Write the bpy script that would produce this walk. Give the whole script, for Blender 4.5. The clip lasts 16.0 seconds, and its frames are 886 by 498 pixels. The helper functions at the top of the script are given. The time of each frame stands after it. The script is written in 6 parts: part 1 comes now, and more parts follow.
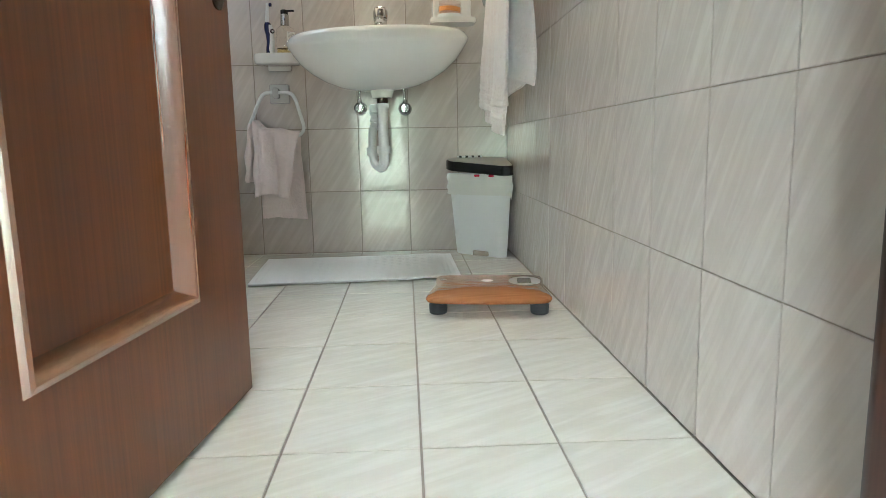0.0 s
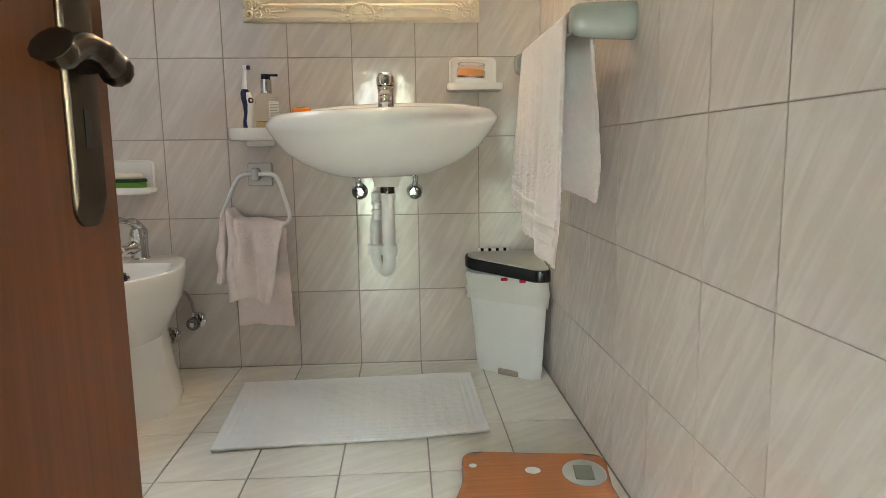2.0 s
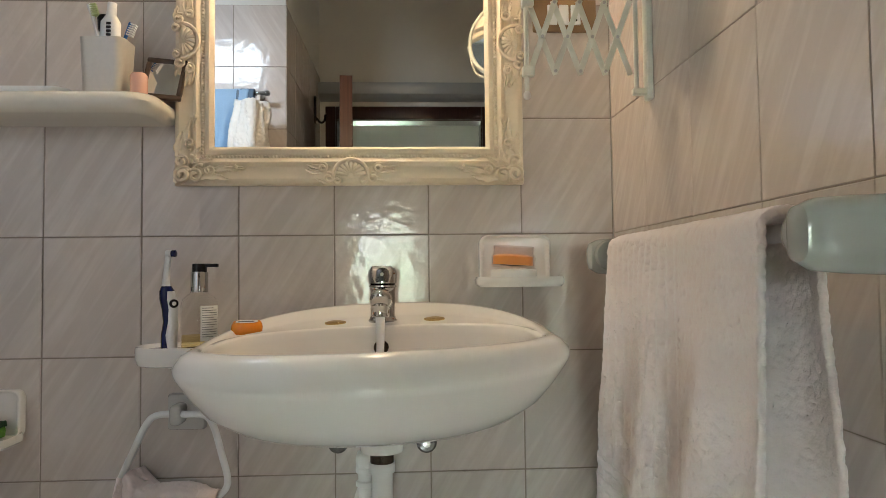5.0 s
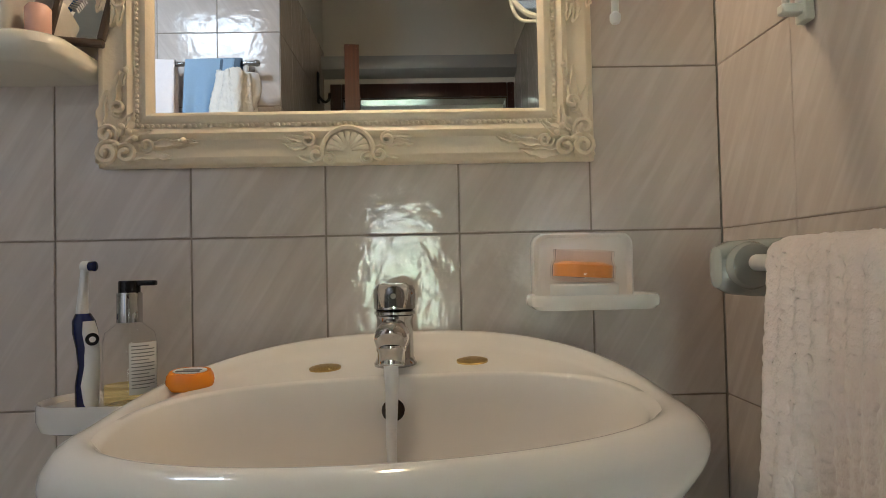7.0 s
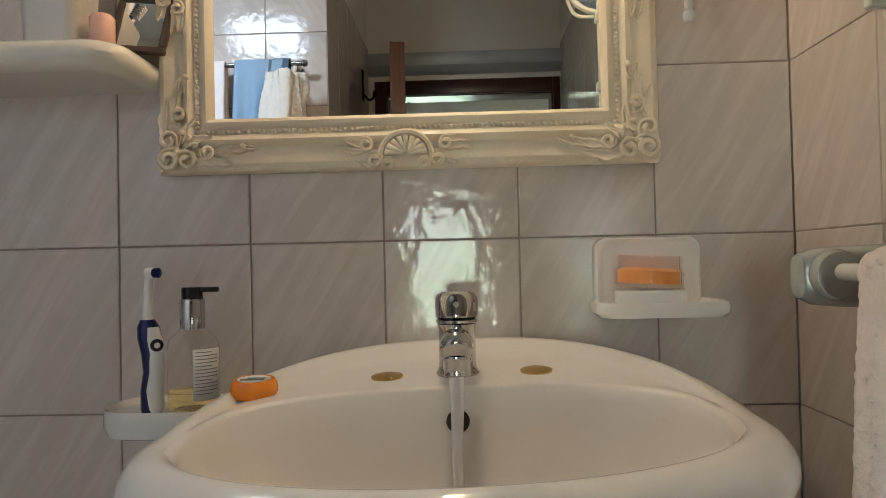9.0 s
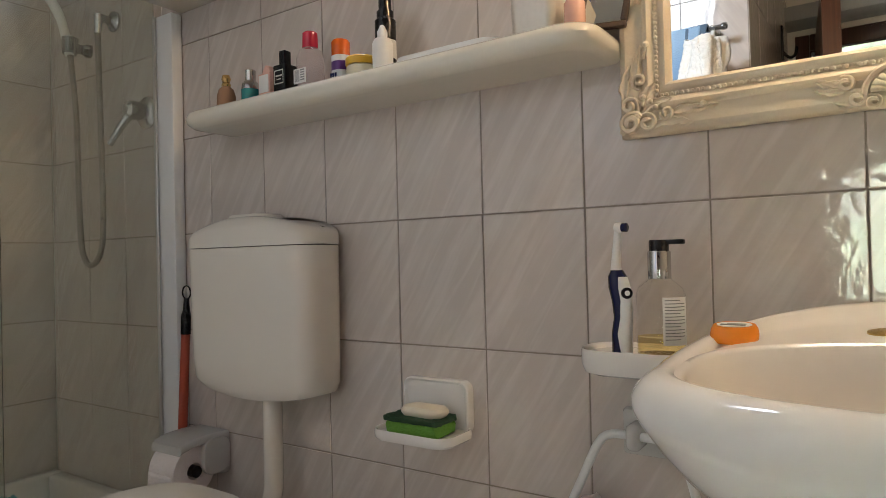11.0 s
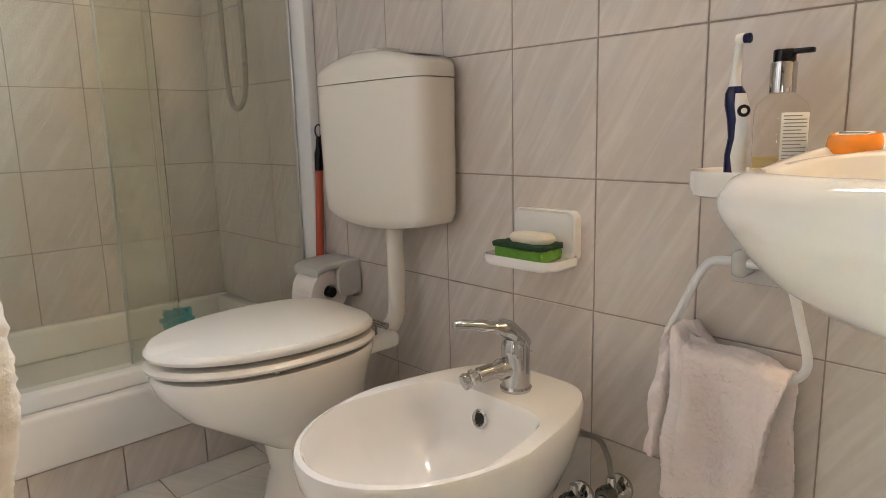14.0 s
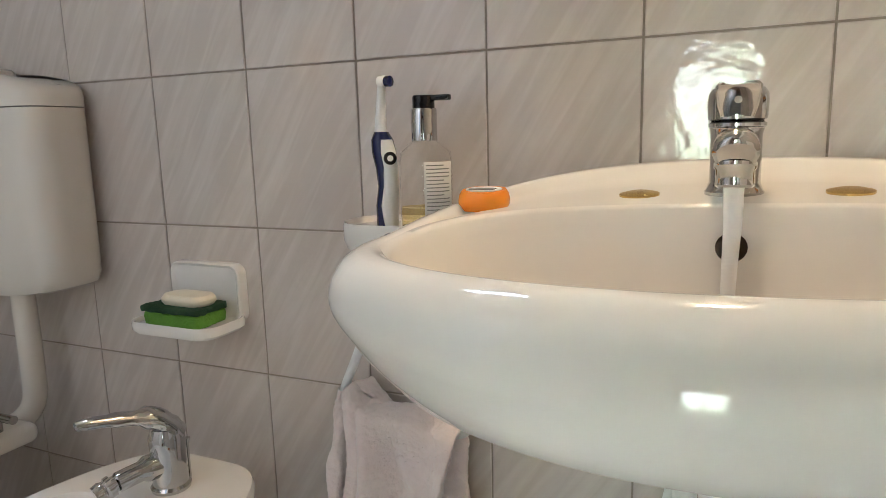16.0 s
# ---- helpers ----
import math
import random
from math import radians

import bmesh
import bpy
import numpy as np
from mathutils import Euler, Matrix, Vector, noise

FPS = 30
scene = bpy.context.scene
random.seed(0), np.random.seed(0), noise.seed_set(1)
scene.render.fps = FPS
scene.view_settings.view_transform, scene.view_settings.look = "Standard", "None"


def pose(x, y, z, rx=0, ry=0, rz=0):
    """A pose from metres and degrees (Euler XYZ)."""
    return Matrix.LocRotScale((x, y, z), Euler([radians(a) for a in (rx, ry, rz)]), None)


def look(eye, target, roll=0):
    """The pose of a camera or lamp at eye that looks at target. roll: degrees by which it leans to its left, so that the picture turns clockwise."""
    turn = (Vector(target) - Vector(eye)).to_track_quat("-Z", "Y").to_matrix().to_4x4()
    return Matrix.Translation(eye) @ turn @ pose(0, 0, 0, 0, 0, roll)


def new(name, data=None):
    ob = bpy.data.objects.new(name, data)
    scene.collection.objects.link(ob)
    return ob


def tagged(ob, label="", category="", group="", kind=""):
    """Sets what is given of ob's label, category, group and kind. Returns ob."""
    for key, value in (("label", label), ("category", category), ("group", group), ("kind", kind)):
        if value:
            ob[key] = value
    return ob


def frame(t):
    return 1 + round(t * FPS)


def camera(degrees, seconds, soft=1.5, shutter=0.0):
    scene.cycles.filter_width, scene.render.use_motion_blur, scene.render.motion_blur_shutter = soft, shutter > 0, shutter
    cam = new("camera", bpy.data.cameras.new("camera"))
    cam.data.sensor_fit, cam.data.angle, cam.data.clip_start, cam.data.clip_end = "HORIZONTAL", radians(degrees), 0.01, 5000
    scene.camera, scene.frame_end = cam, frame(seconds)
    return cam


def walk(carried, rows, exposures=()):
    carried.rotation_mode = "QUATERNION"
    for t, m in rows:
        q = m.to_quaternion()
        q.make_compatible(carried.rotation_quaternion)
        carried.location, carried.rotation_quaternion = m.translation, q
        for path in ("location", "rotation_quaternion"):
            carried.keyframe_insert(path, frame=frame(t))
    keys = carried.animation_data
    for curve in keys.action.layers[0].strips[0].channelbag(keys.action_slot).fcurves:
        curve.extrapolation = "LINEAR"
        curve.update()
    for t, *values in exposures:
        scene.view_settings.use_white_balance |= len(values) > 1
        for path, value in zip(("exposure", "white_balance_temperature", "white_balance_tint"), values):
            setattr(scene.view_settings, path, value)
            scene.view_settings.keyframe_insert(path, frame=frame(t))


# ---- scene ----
cam = camera(68.1, 16.0, 0.6)
PATH = [
    (0, (0.189, -2.685, 0.429), (0.294, -0.712, 0.116), -1.0),
    (0.5, (0.227, -2.54, 0.517), (0.336, -0.568, 0.206), -1.1),
    (1, (0.207, -2.419, 0.587), (0.318, -0.447, 0.274), -0.9),
    (1.5, (0.169, -2.28, 0.67), (0.278, -0.305, 0.373), -1.0),
    (2, (0.157, -2.147, 0.697), (0.27, -0.172, 0.408), -0.8),
    (2.5, (0.179, -1.99, 0.734), (0.282, -0.015, 0.436), -0.9),
    (3, (0.195, -1.878, 0.772), (0.272, 0.118, 0.678), -1.1),
    (3.5, (0.158, -1.782, 0.8), (0.264, 0.214, 0.88), -0.8),
    (4, (0.157, -1.689, 0.839), (0.273, 0.305, 0.927), -0.9),
    (4.2, (0.165, -1.627, 0.852), (0.279, 0.368, 0.94), -0.8),
    (6.3, (0.142, -1.089, 0.976), (0.218, 0.91, 1.013), -1.1),
    (6.5, (0.14, -1.045, 0.962), (0.212, 0.953, 0.992), -1.2),
    (7, (0.148, -0.985, 0.951), (0.202, 1.014, 1.004), -1.2),
    (7.5, (0.146, -0.963, 0.986), (0.177, 1.036, 1.056), -1.4),
    (8, (0.153, -0.948, 0.988), (0.178, 1.051, 1.033), -1.5),
    (8.2, (0.155, -0.945, 0.987), (0.169, 1.054, 1.025), -1.5),
    (10.3, (0.032, -1.019, 0.922), (-0.59, 0.881, 0.97), -1.1),
    (10.5, (0.03, -1.018, 0.918), (-0.752, 0.822, 0.954), -1.2),
    (11, (0.023, -1.046, 0.923), (-1.104, 0.606, 0.948), -1.4),
    (11.5, (0.035, -1.046, 0.913), (-1.358, 0.389, 0.931), -1.7),
    (12, (0.035, -1.047, 0.884), (-1.434, 0.311, 0.91), -1.8),
    (12.5, (0.037, -1.048, 0.844), (-1.446, 0.293, 0.872), -1.6),
    (13, (0.035, -1.071, 0.81), (-1.415, 0.296, 0.637), -1.5),
    (13.5, (0.069, -1.034, 0.832), (-1.382, 0.295, 0.472), -1.1),
    (14, (0.088, -1.029, 0.849), (-1.35, 0.313, 0.487), -1.4),
    (14.5, (0.086, -1.016, 0.845), (-1.336, 0.344, 0.486), -1.4),
    (15, (0.102, -0.983, 0.841), (-1.298, 0.403, 0.496), -1.1),
    (15.5, (0.1, -0.936, 0.844), (-1.037, 0.678, 0.528), -0.8),
    (16, (0.106, -0.845, 0.889), (-0.695, 0.956, 0.551), -1.5),
]
EXPOSURES = [(0.0, 0.26, 5900, 4), (0.5, 0.30, 6050, 5), (1.5, 0.28, 6450, 8), (2.5, 0.38, 6500, 9), (3.5, 0.30, 6750, 12), (4.2, 0.12, 6450, 11), (6.3, -0.46, 6150, 10), (8.2, -0.46, 6050, 10), (10.5, -0.24, 6350, 11), (11.0, 0.02, 6500, 12), (11.5, 0.46, 6850, 13), (12.0, 0.62, 6850, 13), (14.5, 0.66, 6850, 13), (15.0, 0.66, 6700, 12), (16.0, 0.42, 6100, 10)]
walk(cam, [(t, look(eye, target, roll)) for t, eye, target, roll in PATH], EXPOSURES)

# ---- world and light ----
world = bpy.data.worlds.new("sky")
scene.world = world
world.use_nodes = True
sky = world.node_tree.nodes.new("ShaderNodeTexSky")
sky.sky_type, sky.sun_disc = "NISHITA", False
sky.sun_elevation, sky.sun_rotation = radians(48), radians(60)
world.node_tree.links.new(sky.outputs[0], world.node_tree.nodes["Background"].inputs[0])
world.node_tree.nodes["Background"].inputs[1].default_value = 0.1


def lamp(name, kind, m, energy, colour, **kw):
    data = bpy.data.lights.new(name, kind)
    data.energy, data.color = energy, colour
    ob = new(name, data)
    ob.matrix_world = m
    if "size" in kw:
        data.shape, data.size, data.size_y = "RECTANGLE", kw["size"][0], kw["size"][1]
    if "angle" in kw:
        data.angle = kw["angle"]
    return ob


lamp("sun", "SUN", look((0, 0, 9), (-5, 3, 0)), 3.0, (1.0, 0.95, 0.88), angle=radians(0.5))
WINDOW_LIGHT, BULB, GARDEN = 12.5, 345.0, 138.0
lamp("high_window_daylight", "AREA", look((-0.9, 0.02, 2.16), (-1.0, -1.24, 1.15)), WINDOW_LIGHT, (0.74, 0.87, 1.0), size=(0.38, 0.24)).data.spread = radians(102)

# ---- materials ----


def material(name, colour, rough=0.5, metal=0.0, var=0.08, scale=6.0, bump=0.0, bscale=80.0, **kw):
    """Principled surface with two scales of variation in colour and roughness, and fine relief."""
    m = bpy.data.materials.new(name)
    m.use_nodes = True
    nt = m.node_tree
    p = nt.nodes["Principled BSDF"]
    p.inputs["Metallic"].default_value = metal
    for key, value in kw.items():
        p.inputs[key.replace("_", " ")].default_value = value
    tc = nt.nodes.new("ShaderNodeTexCoord")
    n1, n2 = nt.nodes.new("ShaderNodeTexNoise"), nt.nodes.new("ShaderNodeTexNoise")
    n1.inputs["Scale"].default_value, n2.inputs["Scale"].default_value = scale, scale * 9
    n1.inputs["Detail"].default_value = 4
    add = nt.nodes.new("ShaderNodeMath")
    add.operation = "ADD"
    mix = nt.nodes.new("ShaderNodeMix")
    mix.data_type = "RGBA"
    mix.inputs["A"].default_value = (*[c * (1 - var) for c in colour], 1)
    mix.inputs["B"].default_value = (*[min(1, c * (1 + var)) for c in colour], 1)
    half = nt.nodes.new("ShaderNodeMath")
    half.operation, half.inputs[1].default_value = "MULTIPLY", 0.5
    ro = nt.nodes.new("ShaderNodeMapRange")
    ro.inputs["To Min"].default_value, ro.inputs["To Max"].default_value = rough * 0.8, min(1, rough * 1.2)
    L = nt.links.new
    for n in (n1, n2):
        L(tc.outputs["Object"], n.inputs["Vector"])
    L(n1.outputs["Fac"], add.inputs[0])
    L(n2.outputs["Fac"], add.inputs[1])
    L(add.outputs[0], half.inputs[0])
    L(half.outputs[0], mix.inputs["Factor"])
    L(mix.outputs["Result"], p.inputs["Base Color"])
    L(n1.outputs["Fac"], ro.inputs["Value"])
    L(ro.outputs[0], p.inputs["Roughness"])
    if bump:
        b, n3 = nt.nodes.new("ShaderNodeBump"), nt.nodes.new("ShaderNodeTexNoise")
        n3.inputs["Scale"].default_value, n3.inputs["Detail"].default_value = bscale, 3
        b.inputs["Strength"].default_value, b.inputs["Distance"].default_value = bump, 0.004
        L(tc.outputs["Object"], n3.inputs["Vector"])
        L(n3.outputs["Fac"], b.inputs["Height"])
        L(b.outputs[0], p.inputs["Normal"])
    return m


def tile_material(name, base, streak, angle, rough):
    """Glazed ceramic with pale diagonal veins, each tile with its own pattern and slight unevenness."""
    m = bpy.data.materials.new(name)
    m.use_nodes = True
    nt, L = m.node_tree, m.node_tree.links.new
    p = nt.nodes["Principled BSDF"]
    tc, info = nt.nodes.new("ShaderNodeTexCoord"), nt.nodes.new("ShaderNodeObjectInfo")
    off = nt.nodes.new("ShaderNodeVectorMath")
    off.operation = "ADD"
    sc = nt.nodes.new("ShaderNodeMath")
    sc.operation, sc.inputs[1].default_value = "MULTIPLY", 37.0
    L(info.outputs["Random"], sc.inputs[0])
    L(tc.outputs["Object"], off.inputs[0])
    L(sc.outputs[0], off.inputs[1])
    turn = nt.nodes.new("ShaderNodeMapping")
    turn.inputs["Rotation"].default_value[2] = radians(-angle)
    flat = nt.nodes.new("ShaderNodeMapping")
    flat.inputs["Scale"].default_value = (5.0, 52.0, 1.0)
    L(off.outputs[0], turn.inputs["Vector"])
    L(turn.outputs[0], flat.inputs["Vector"])
    n1, n2, n3 = [nt.nodes.new("ShaderNodeTexNoise") for _ in range(3)]
    n1.inputs["Scale"].default_value, n1.inputs["Detail"].default_value, n1.inputs["Distortion"].default_value = 1.0, 5, 0.5
    n2.inputs["Scale"].default_value, n2.inputs["Detail"].default_value = 9.0, 4
    n3.inputs["Scale"].default_value, n3.inputs["Detail"].default_value = 40.0, 2.5
    L(flat.outputs[0], n1.inputs["Vector"])
    L(off.outputs[0], n2.inputs["Vector"])
    L(off.outputs[0], n3.inputs["Vector"])
    ramp = nt.nodes.new("ShaderNodeValToRGB")
    ramp.color_ramp.elements[0].position, ramp.color_ramp.elements[0].color = 0.42, (*base, 1)
    ramp.color_ramp.elements[1].position, ramp.color_ramp.elements[1].color = 0.72, (*streak, 1)
    L(n1.outputs["Fac"], ramp.inputs["Fac"])
    hsv = nt.nodes.new("ShaderNodeHueSaturation")
    val = nt.nodes.new("ShaderNodeMapRange")
    val.inputs["To Min"].default_value, val.inputs["To Max"].default_value = 0.90, 1.10
    mixv = nt.nodes.new("ShaderNodeMath")
    mixv.operation = "MULTIPLY_ADD"
    mixv.inputs[1].default_value = 0.35
    L(info.outputs["Random"], mixv.inputs[0])
    half = nt.nodes.new("ShaderNodeMath")
    half.operation, half.inputs[1].default_value = "MULTIPLY", 0.65
    L(n2.outputs["Fac"], half.inputs[0])
    L(half.outputs[0], mixv.inputs[2])
    L(mixv.outputs[0], val.inputs["Value"])
    L(val.outputs[0], hsv.inputs["Value"])
    L(ramp.outputs[0], hsv.inputs["Color"])
    L(hsv.outputs[0], p.inputs["Base Color"])
    p.inputs["Roughness"].default_value = rough
    p.inputs["Specular IOR Level"].default_value = 0.62
    b = nt.nodes.new("ShaderNodeBump")
    b.inputs["Strength"].default_value, b.inputs["Distance"].default_value = 0.42, 0.0022
    L(n3.outputs["Fac"], b.inputs["Height"])
    L(b.outputs[0], p.inputs["Normal"])
    return m


def wood_material(name, dark, light, rough, axis, coat=0.0):
    """Varnished wood with long grain along one axis."""
    m = bpy.data.materials.new(name)
    m.use_nodes = True
    nt, L = m.node_tree, m.node_tree.links.new
    p = nt.nodes["Principled BSDF"]
    tc, mp = nt.nodes.new("ShaderNodeTexCoord"), nt.nodes.new("ShaderNodeMapping")
    p.inputs["Coat Weight"].default_value, p.inputs["Coat Roughness"].default_value = coat, 0.22
    p.inputs["Coat IOR"].default_value = 1.5 + 0.55 * coat
    p.inputs["Specular IOR Level"].default_value = 0.35 + 0.15 * coat
    s = [150.0, 150.0, 150.0]
    s[axis] = 3.0
    mp.inputs["Scale"].default_value = s
    n, n2, ramp = nt.nodes.new("ShaderNodeTexNoise"), nt.nodes.new("ShaderNodeTexNoise"), nt.nodes.new("ShaderNodeValToRGB")
    n.inputs["Scale"].default_value, n.inputs["Detail"].default_value = 1.0, 6
    n2.inputs["Scale"].default_value = 5.0
    ramp.color_ramp.elements[0].position, ramp.color_ramp.elements[0].color = 0.3, (*dark, 1)
    ramp.color_ramp.elements[1].position, ramp.color_ramp.elements[1].color = 0.75, (*light, 1)
    ro = nt.nodes.new("ShaderNodeMapRange")
    ro.inputs["To Min"].default_value, ro.inputs["To Max"].default_value = rough * 0.75, rough * 1.25
    b = nt.nodes.new("ShaderNodeBump")
    b.inputs["Strength"].default_value, b.inputs["Distance"].default_value = 0.05 * (1 - coat) + 0.25 * coat, 0.001
    L(tc.outputs["Object"], mp.inputs["Vector"])
    L(mp.outputs[0], n.inputs["Vector"])
    L(tc.outputs["Object"], n2.inputs["Vector"])
    L(n.outputs["Fac"], ramp.inputs["Fac"])
    L(ramp.outputs[0], p.inputs["Base Color"])
    L(n2.outputs["Fac"], ro.inputs["Value"])
    L(ro.outputs[0], p.inputs["Roughness"])
    L(n.outputs["Fac"], b.inputs["Height"])
    L(b.outputs[0], p.inputs["Normal"])
    L(b.outputs[0], p.inputs["Coat Normal"])
    return m


def glowing(name, colour, strength):
    m = bpy.data.materials.new(name)
    m.use_nodes = True
    p = m.node_tree.nodes["Principled BSDF"]
    p.inputs["Base Color"].default_value = (*colour, 1)
    p.inputs["Emission Color"].default_value = (*colour, 1)
    p.inputs["Emission Strength"].default_value = strength
    return m


TILE = tile_material("glazed wall tile", (0.585, 0.515, 0.465), (0.675, 0.608, 0.558), 58, 0.05)
FLOOR_TILE = tile_material("glazed floor tile", (0.76, 0.71, 0.62), (0.84, 0.80, 0.72), 30, 0.10)
GROUT = material("grey-brown grout", (0.31, 0.26, 0.215), 0.9, bump=0.4, bscale=300, var=0.25)
PLASTER = material("painted plaster", (0.74, 0.72, 0.66), 0.85, bump=0.15, bscale=120, var=0.04)
CERAMIC = material("white ceramic", (0.84, 0.81, 0.775), 0.06, var=0.012, scale=3, Coat_Weight=0.3, Coat_Roughness=0.03)
CREAM = material("cream ceramic", (0.76, 0.71, 0.61), 0.12, var=0.03, scale=5, Coat_Weight=0.2)
GREY_CERAMIC = material("pale grey ceramic", (0.37, 0.385, 0.36), 0.10, var=0.03, scale=8, Coat_Weight=0.2)
GREY_FITTING = material("warm grey ceramic", (0.56, 0.545, 0.52), 0.12, var=0.03, scale=8, Coat_Weight=0.2)
PLASTIC = material("aged white plastic", (0.78, 0.725, 0.65), 0.24, var=0.012, scale=4)
WHITE_PLASTIC = material("white plastic", (0.80, 0.80, 0.79), 0.35, var=0.02, scale=8)
SEAT_PLASTIC = material("white seat lacquer", (0.83, 0.80, 0.75), 0.07, var=0.02, scale=4)
CHROME = material("chrome", (0.52, 0.52, 0.52), 0.07, 1.0, var=0.05, scale=30)
DARK_CHROME = material("tarnished chrome", (0.20, 0.20, 0.20), 0.18, 1.0, var=0.15, scale=60)
HOSE_METAL = material("dull steel hose", (0.33, 0.30, 0.27), 0.3, 1.0, var=0.1, scale=90, bump=0.5, bscale=500)
BRASS = material("worn brass", (0.62, 0.42, 0.13), 0.25, 1.0, var=0.15, scale=60)
BRONZE = material("dark bronze", (0.055, 0.040, 0.028), 0.24, 0.9, var=0.2, scale=30)
MAHOGANY = wood_material("satin mahogany", (0.085, 0.026, 0.009), (0.130, 0.041, 0.014), 0.36, 2)
POLISHED = wood_material("polished mahogany moulding", (0.115, 0.034, 0.011), (0.135, 0.040, 0.013), 0.18, 2, 1.0)
DARK_WOOD = wood_material("dark stained frame", (0.030, 0.009, 0.006), (0.055, 0.018, 0.011), 0.3, 2)
CHERRY = wood_material("cherry veneer", (0.31, 0.108, 0.034), (0.41, 0.150, 0.050), 0.22, 0, 0.3)
IVORY = material("ivory frame paint", (0.78, 0.67, 0.51), 0.42, var=0.07, scale=30, bump=0.15, bscale=150)
SILVERED = material("mirror silver", (0.86, 0.87, 0.86), 0.012, 1.0, var=0.0)
BLACK = material("black plastic", (0.008, 0.008, 0.009), 0.22, var=0.1, scale=20, Specular_IOR_Level=0.3)
GREY_LID = material("grey plastic lid", (0.58, 0.56, 0.51), 0.4, var=0.04, scale=12)
BAG = material("translucent white bag", (0.74, 0.73, 0.68), 0.4, var=0.05, scale=30, bump=0.5, bscale=50)
PINK_TERRY = material("pale pink terry", (0.90, 0.775, 0.745), 0.95, var=0.10, scale=60, bump=0.3, bscale=420, Sheen_Weight=0.55, Sheen_Roughness=0.5)
PALE_TERRY = material("faded pink terry", (0.89, 0.80, 0.78), 0.95, var=0.10, scale=60, bump=0.3, bscale=380, Sheen_Weight=0.55, Sheen_Roughness=0.5)
WHITE_TERRY = material("white terry", (0.80, 0.76, 0.70), 0.95, var=0.10, scale=50, bump=0.3, bscale=380)
BLUE_CLOTH = material("light blue cotton", (0.30, 0.44, 0.60), 0.9, var=0.1, scale=40, bump=0.6, bscale=300)
SLATE_CLOTH = material("slate blue cotton", (0.10, 0.15, 0.21), 0.9, var=0.1, scale=40, bump=0.6, bscale=300)
BATH_MAT = material("white cotton mat", (0.86, 0.85, 0.84), 0.95, var=0.05, scale=40, bump=0.35, bscale=170)
RUBBER = material("black rubber", (0.02, 0.02, 0.022), 0.6, var=0.1)
LCD = material("lcd glass", (0.16, 0.17, 0.13), 0.12, var=0.05)
SILVER_PLASTIC = material("silver plastic", (0.50, 0.50, 0.49), 0.3, 0.6, var=0.04)
ORANGE = material("orange translucent plastic", (0.85, 0.27, 0.02), 0.2, var=0.06, scale=60, Subsurface_Weight=0.2, Subsurface_Radius=(0.01, 0.004, 0.001))
NAVY = material("navy plastic", (0.006, 0.010, 0.065), 0.22, var=0.08, scale=40)
PAPER = material("printed label paper", (0.74, 0.73, 0.70), 0.6, var=0.03, scale=80)
INK = material("grey ink", (0.22, 0.22, 0.22), 0.6, var=0.1)
YELLOW = material("yellow plastic", (0.72, 0.42, 0.03), 0.3, var=0.05)
CREAM_JAR = material("pale cream in jar", (0.62, 0.58, 0.44), 0.25, var=0.06)
PURPLE = material("purple print", (0.09, 0.02, 0.16), 0.35, var=0.06)
RED_CAP = material("raspberry cap", (0.55, 0.02, 0.05), 0.2, var=0.05)
TEAL = material("teal glass", (0.01, 0.21, 0.22), 0.12, var=0.05)
AMBER = material("amber perfume", (0.62, 0.36, 0.22), 0.04, var=0.05, Transmission_Weight=0.5, IOR=1.3)
PEACH_BOX = material("peach perfume", (0.75, 0.45, 0.36), 0.25, var=0.05)
GOLD = material("gold cap", (0.72, 0.48, 0.20), 0.18, 1.0, var=0.05)
GREEN_SPONGE = material("green sponge", (0.13, 0.33, 0.04), 0.95, var=0.18, scale=90, bump=1.0, bscale=250)
DARK_SCOUR = material("dark scouring pad", (0.02, 0.07, 0.03), 0.95, var=0.3, scale=200, bump=1.0, bscale=600)
SOAP = material("cream soap", (0.76, 0.69, 0.56), 0.35, var=0.03, scale=30)
RED_WOOD = material("red painted handle", (0.42, 0.065, 0.03), 0.35, var=0.15, scale=30)
TISSUE = material("pinkish toilet paper", (0.84, 0.77, 0.75), 0.95, var=0.04, scale=40, bump=0.5, bscale=120)
BROWN_PLATE = material("wood effect plate", (0.26, 0.155, 0.07), 0.4, var=0.12, scale=20)
LATTICE = material("white enamelled steel", (0.72, 0.72, 0.64), 0.3, 0.0, var=0.04)
TURQUOISE = material("turquoise net", (0.01, 0.33, 0.40), 0.6, var=0.25, scale=60)
CUP = material("frosted steel cup", (0.62, 0.58, 0.52), 0.35, 0.3, var=0.12, scale=14)
BROWN_FRAME = material("brown horn", (0.07, 0.045, 0.03), 0.35, var=0.3, scale=40)
GREYBLUE = material("grey-blue enamel", (0.33, 0.35, 0.36), 0.3, var=0.04)
ENAMEL_SHADE = material("white enamel shade", (0.80, 0.77, 0.70), 0.3, var=0.02)
BULB_GLOW = glowing("warm bulb", (1.0, 0.74, 0.46), BULB)
FOLIAGE_GLOW = bpy.data.materials.new("bright garden")
FOLIAGE_GLOW.use_nodes = True


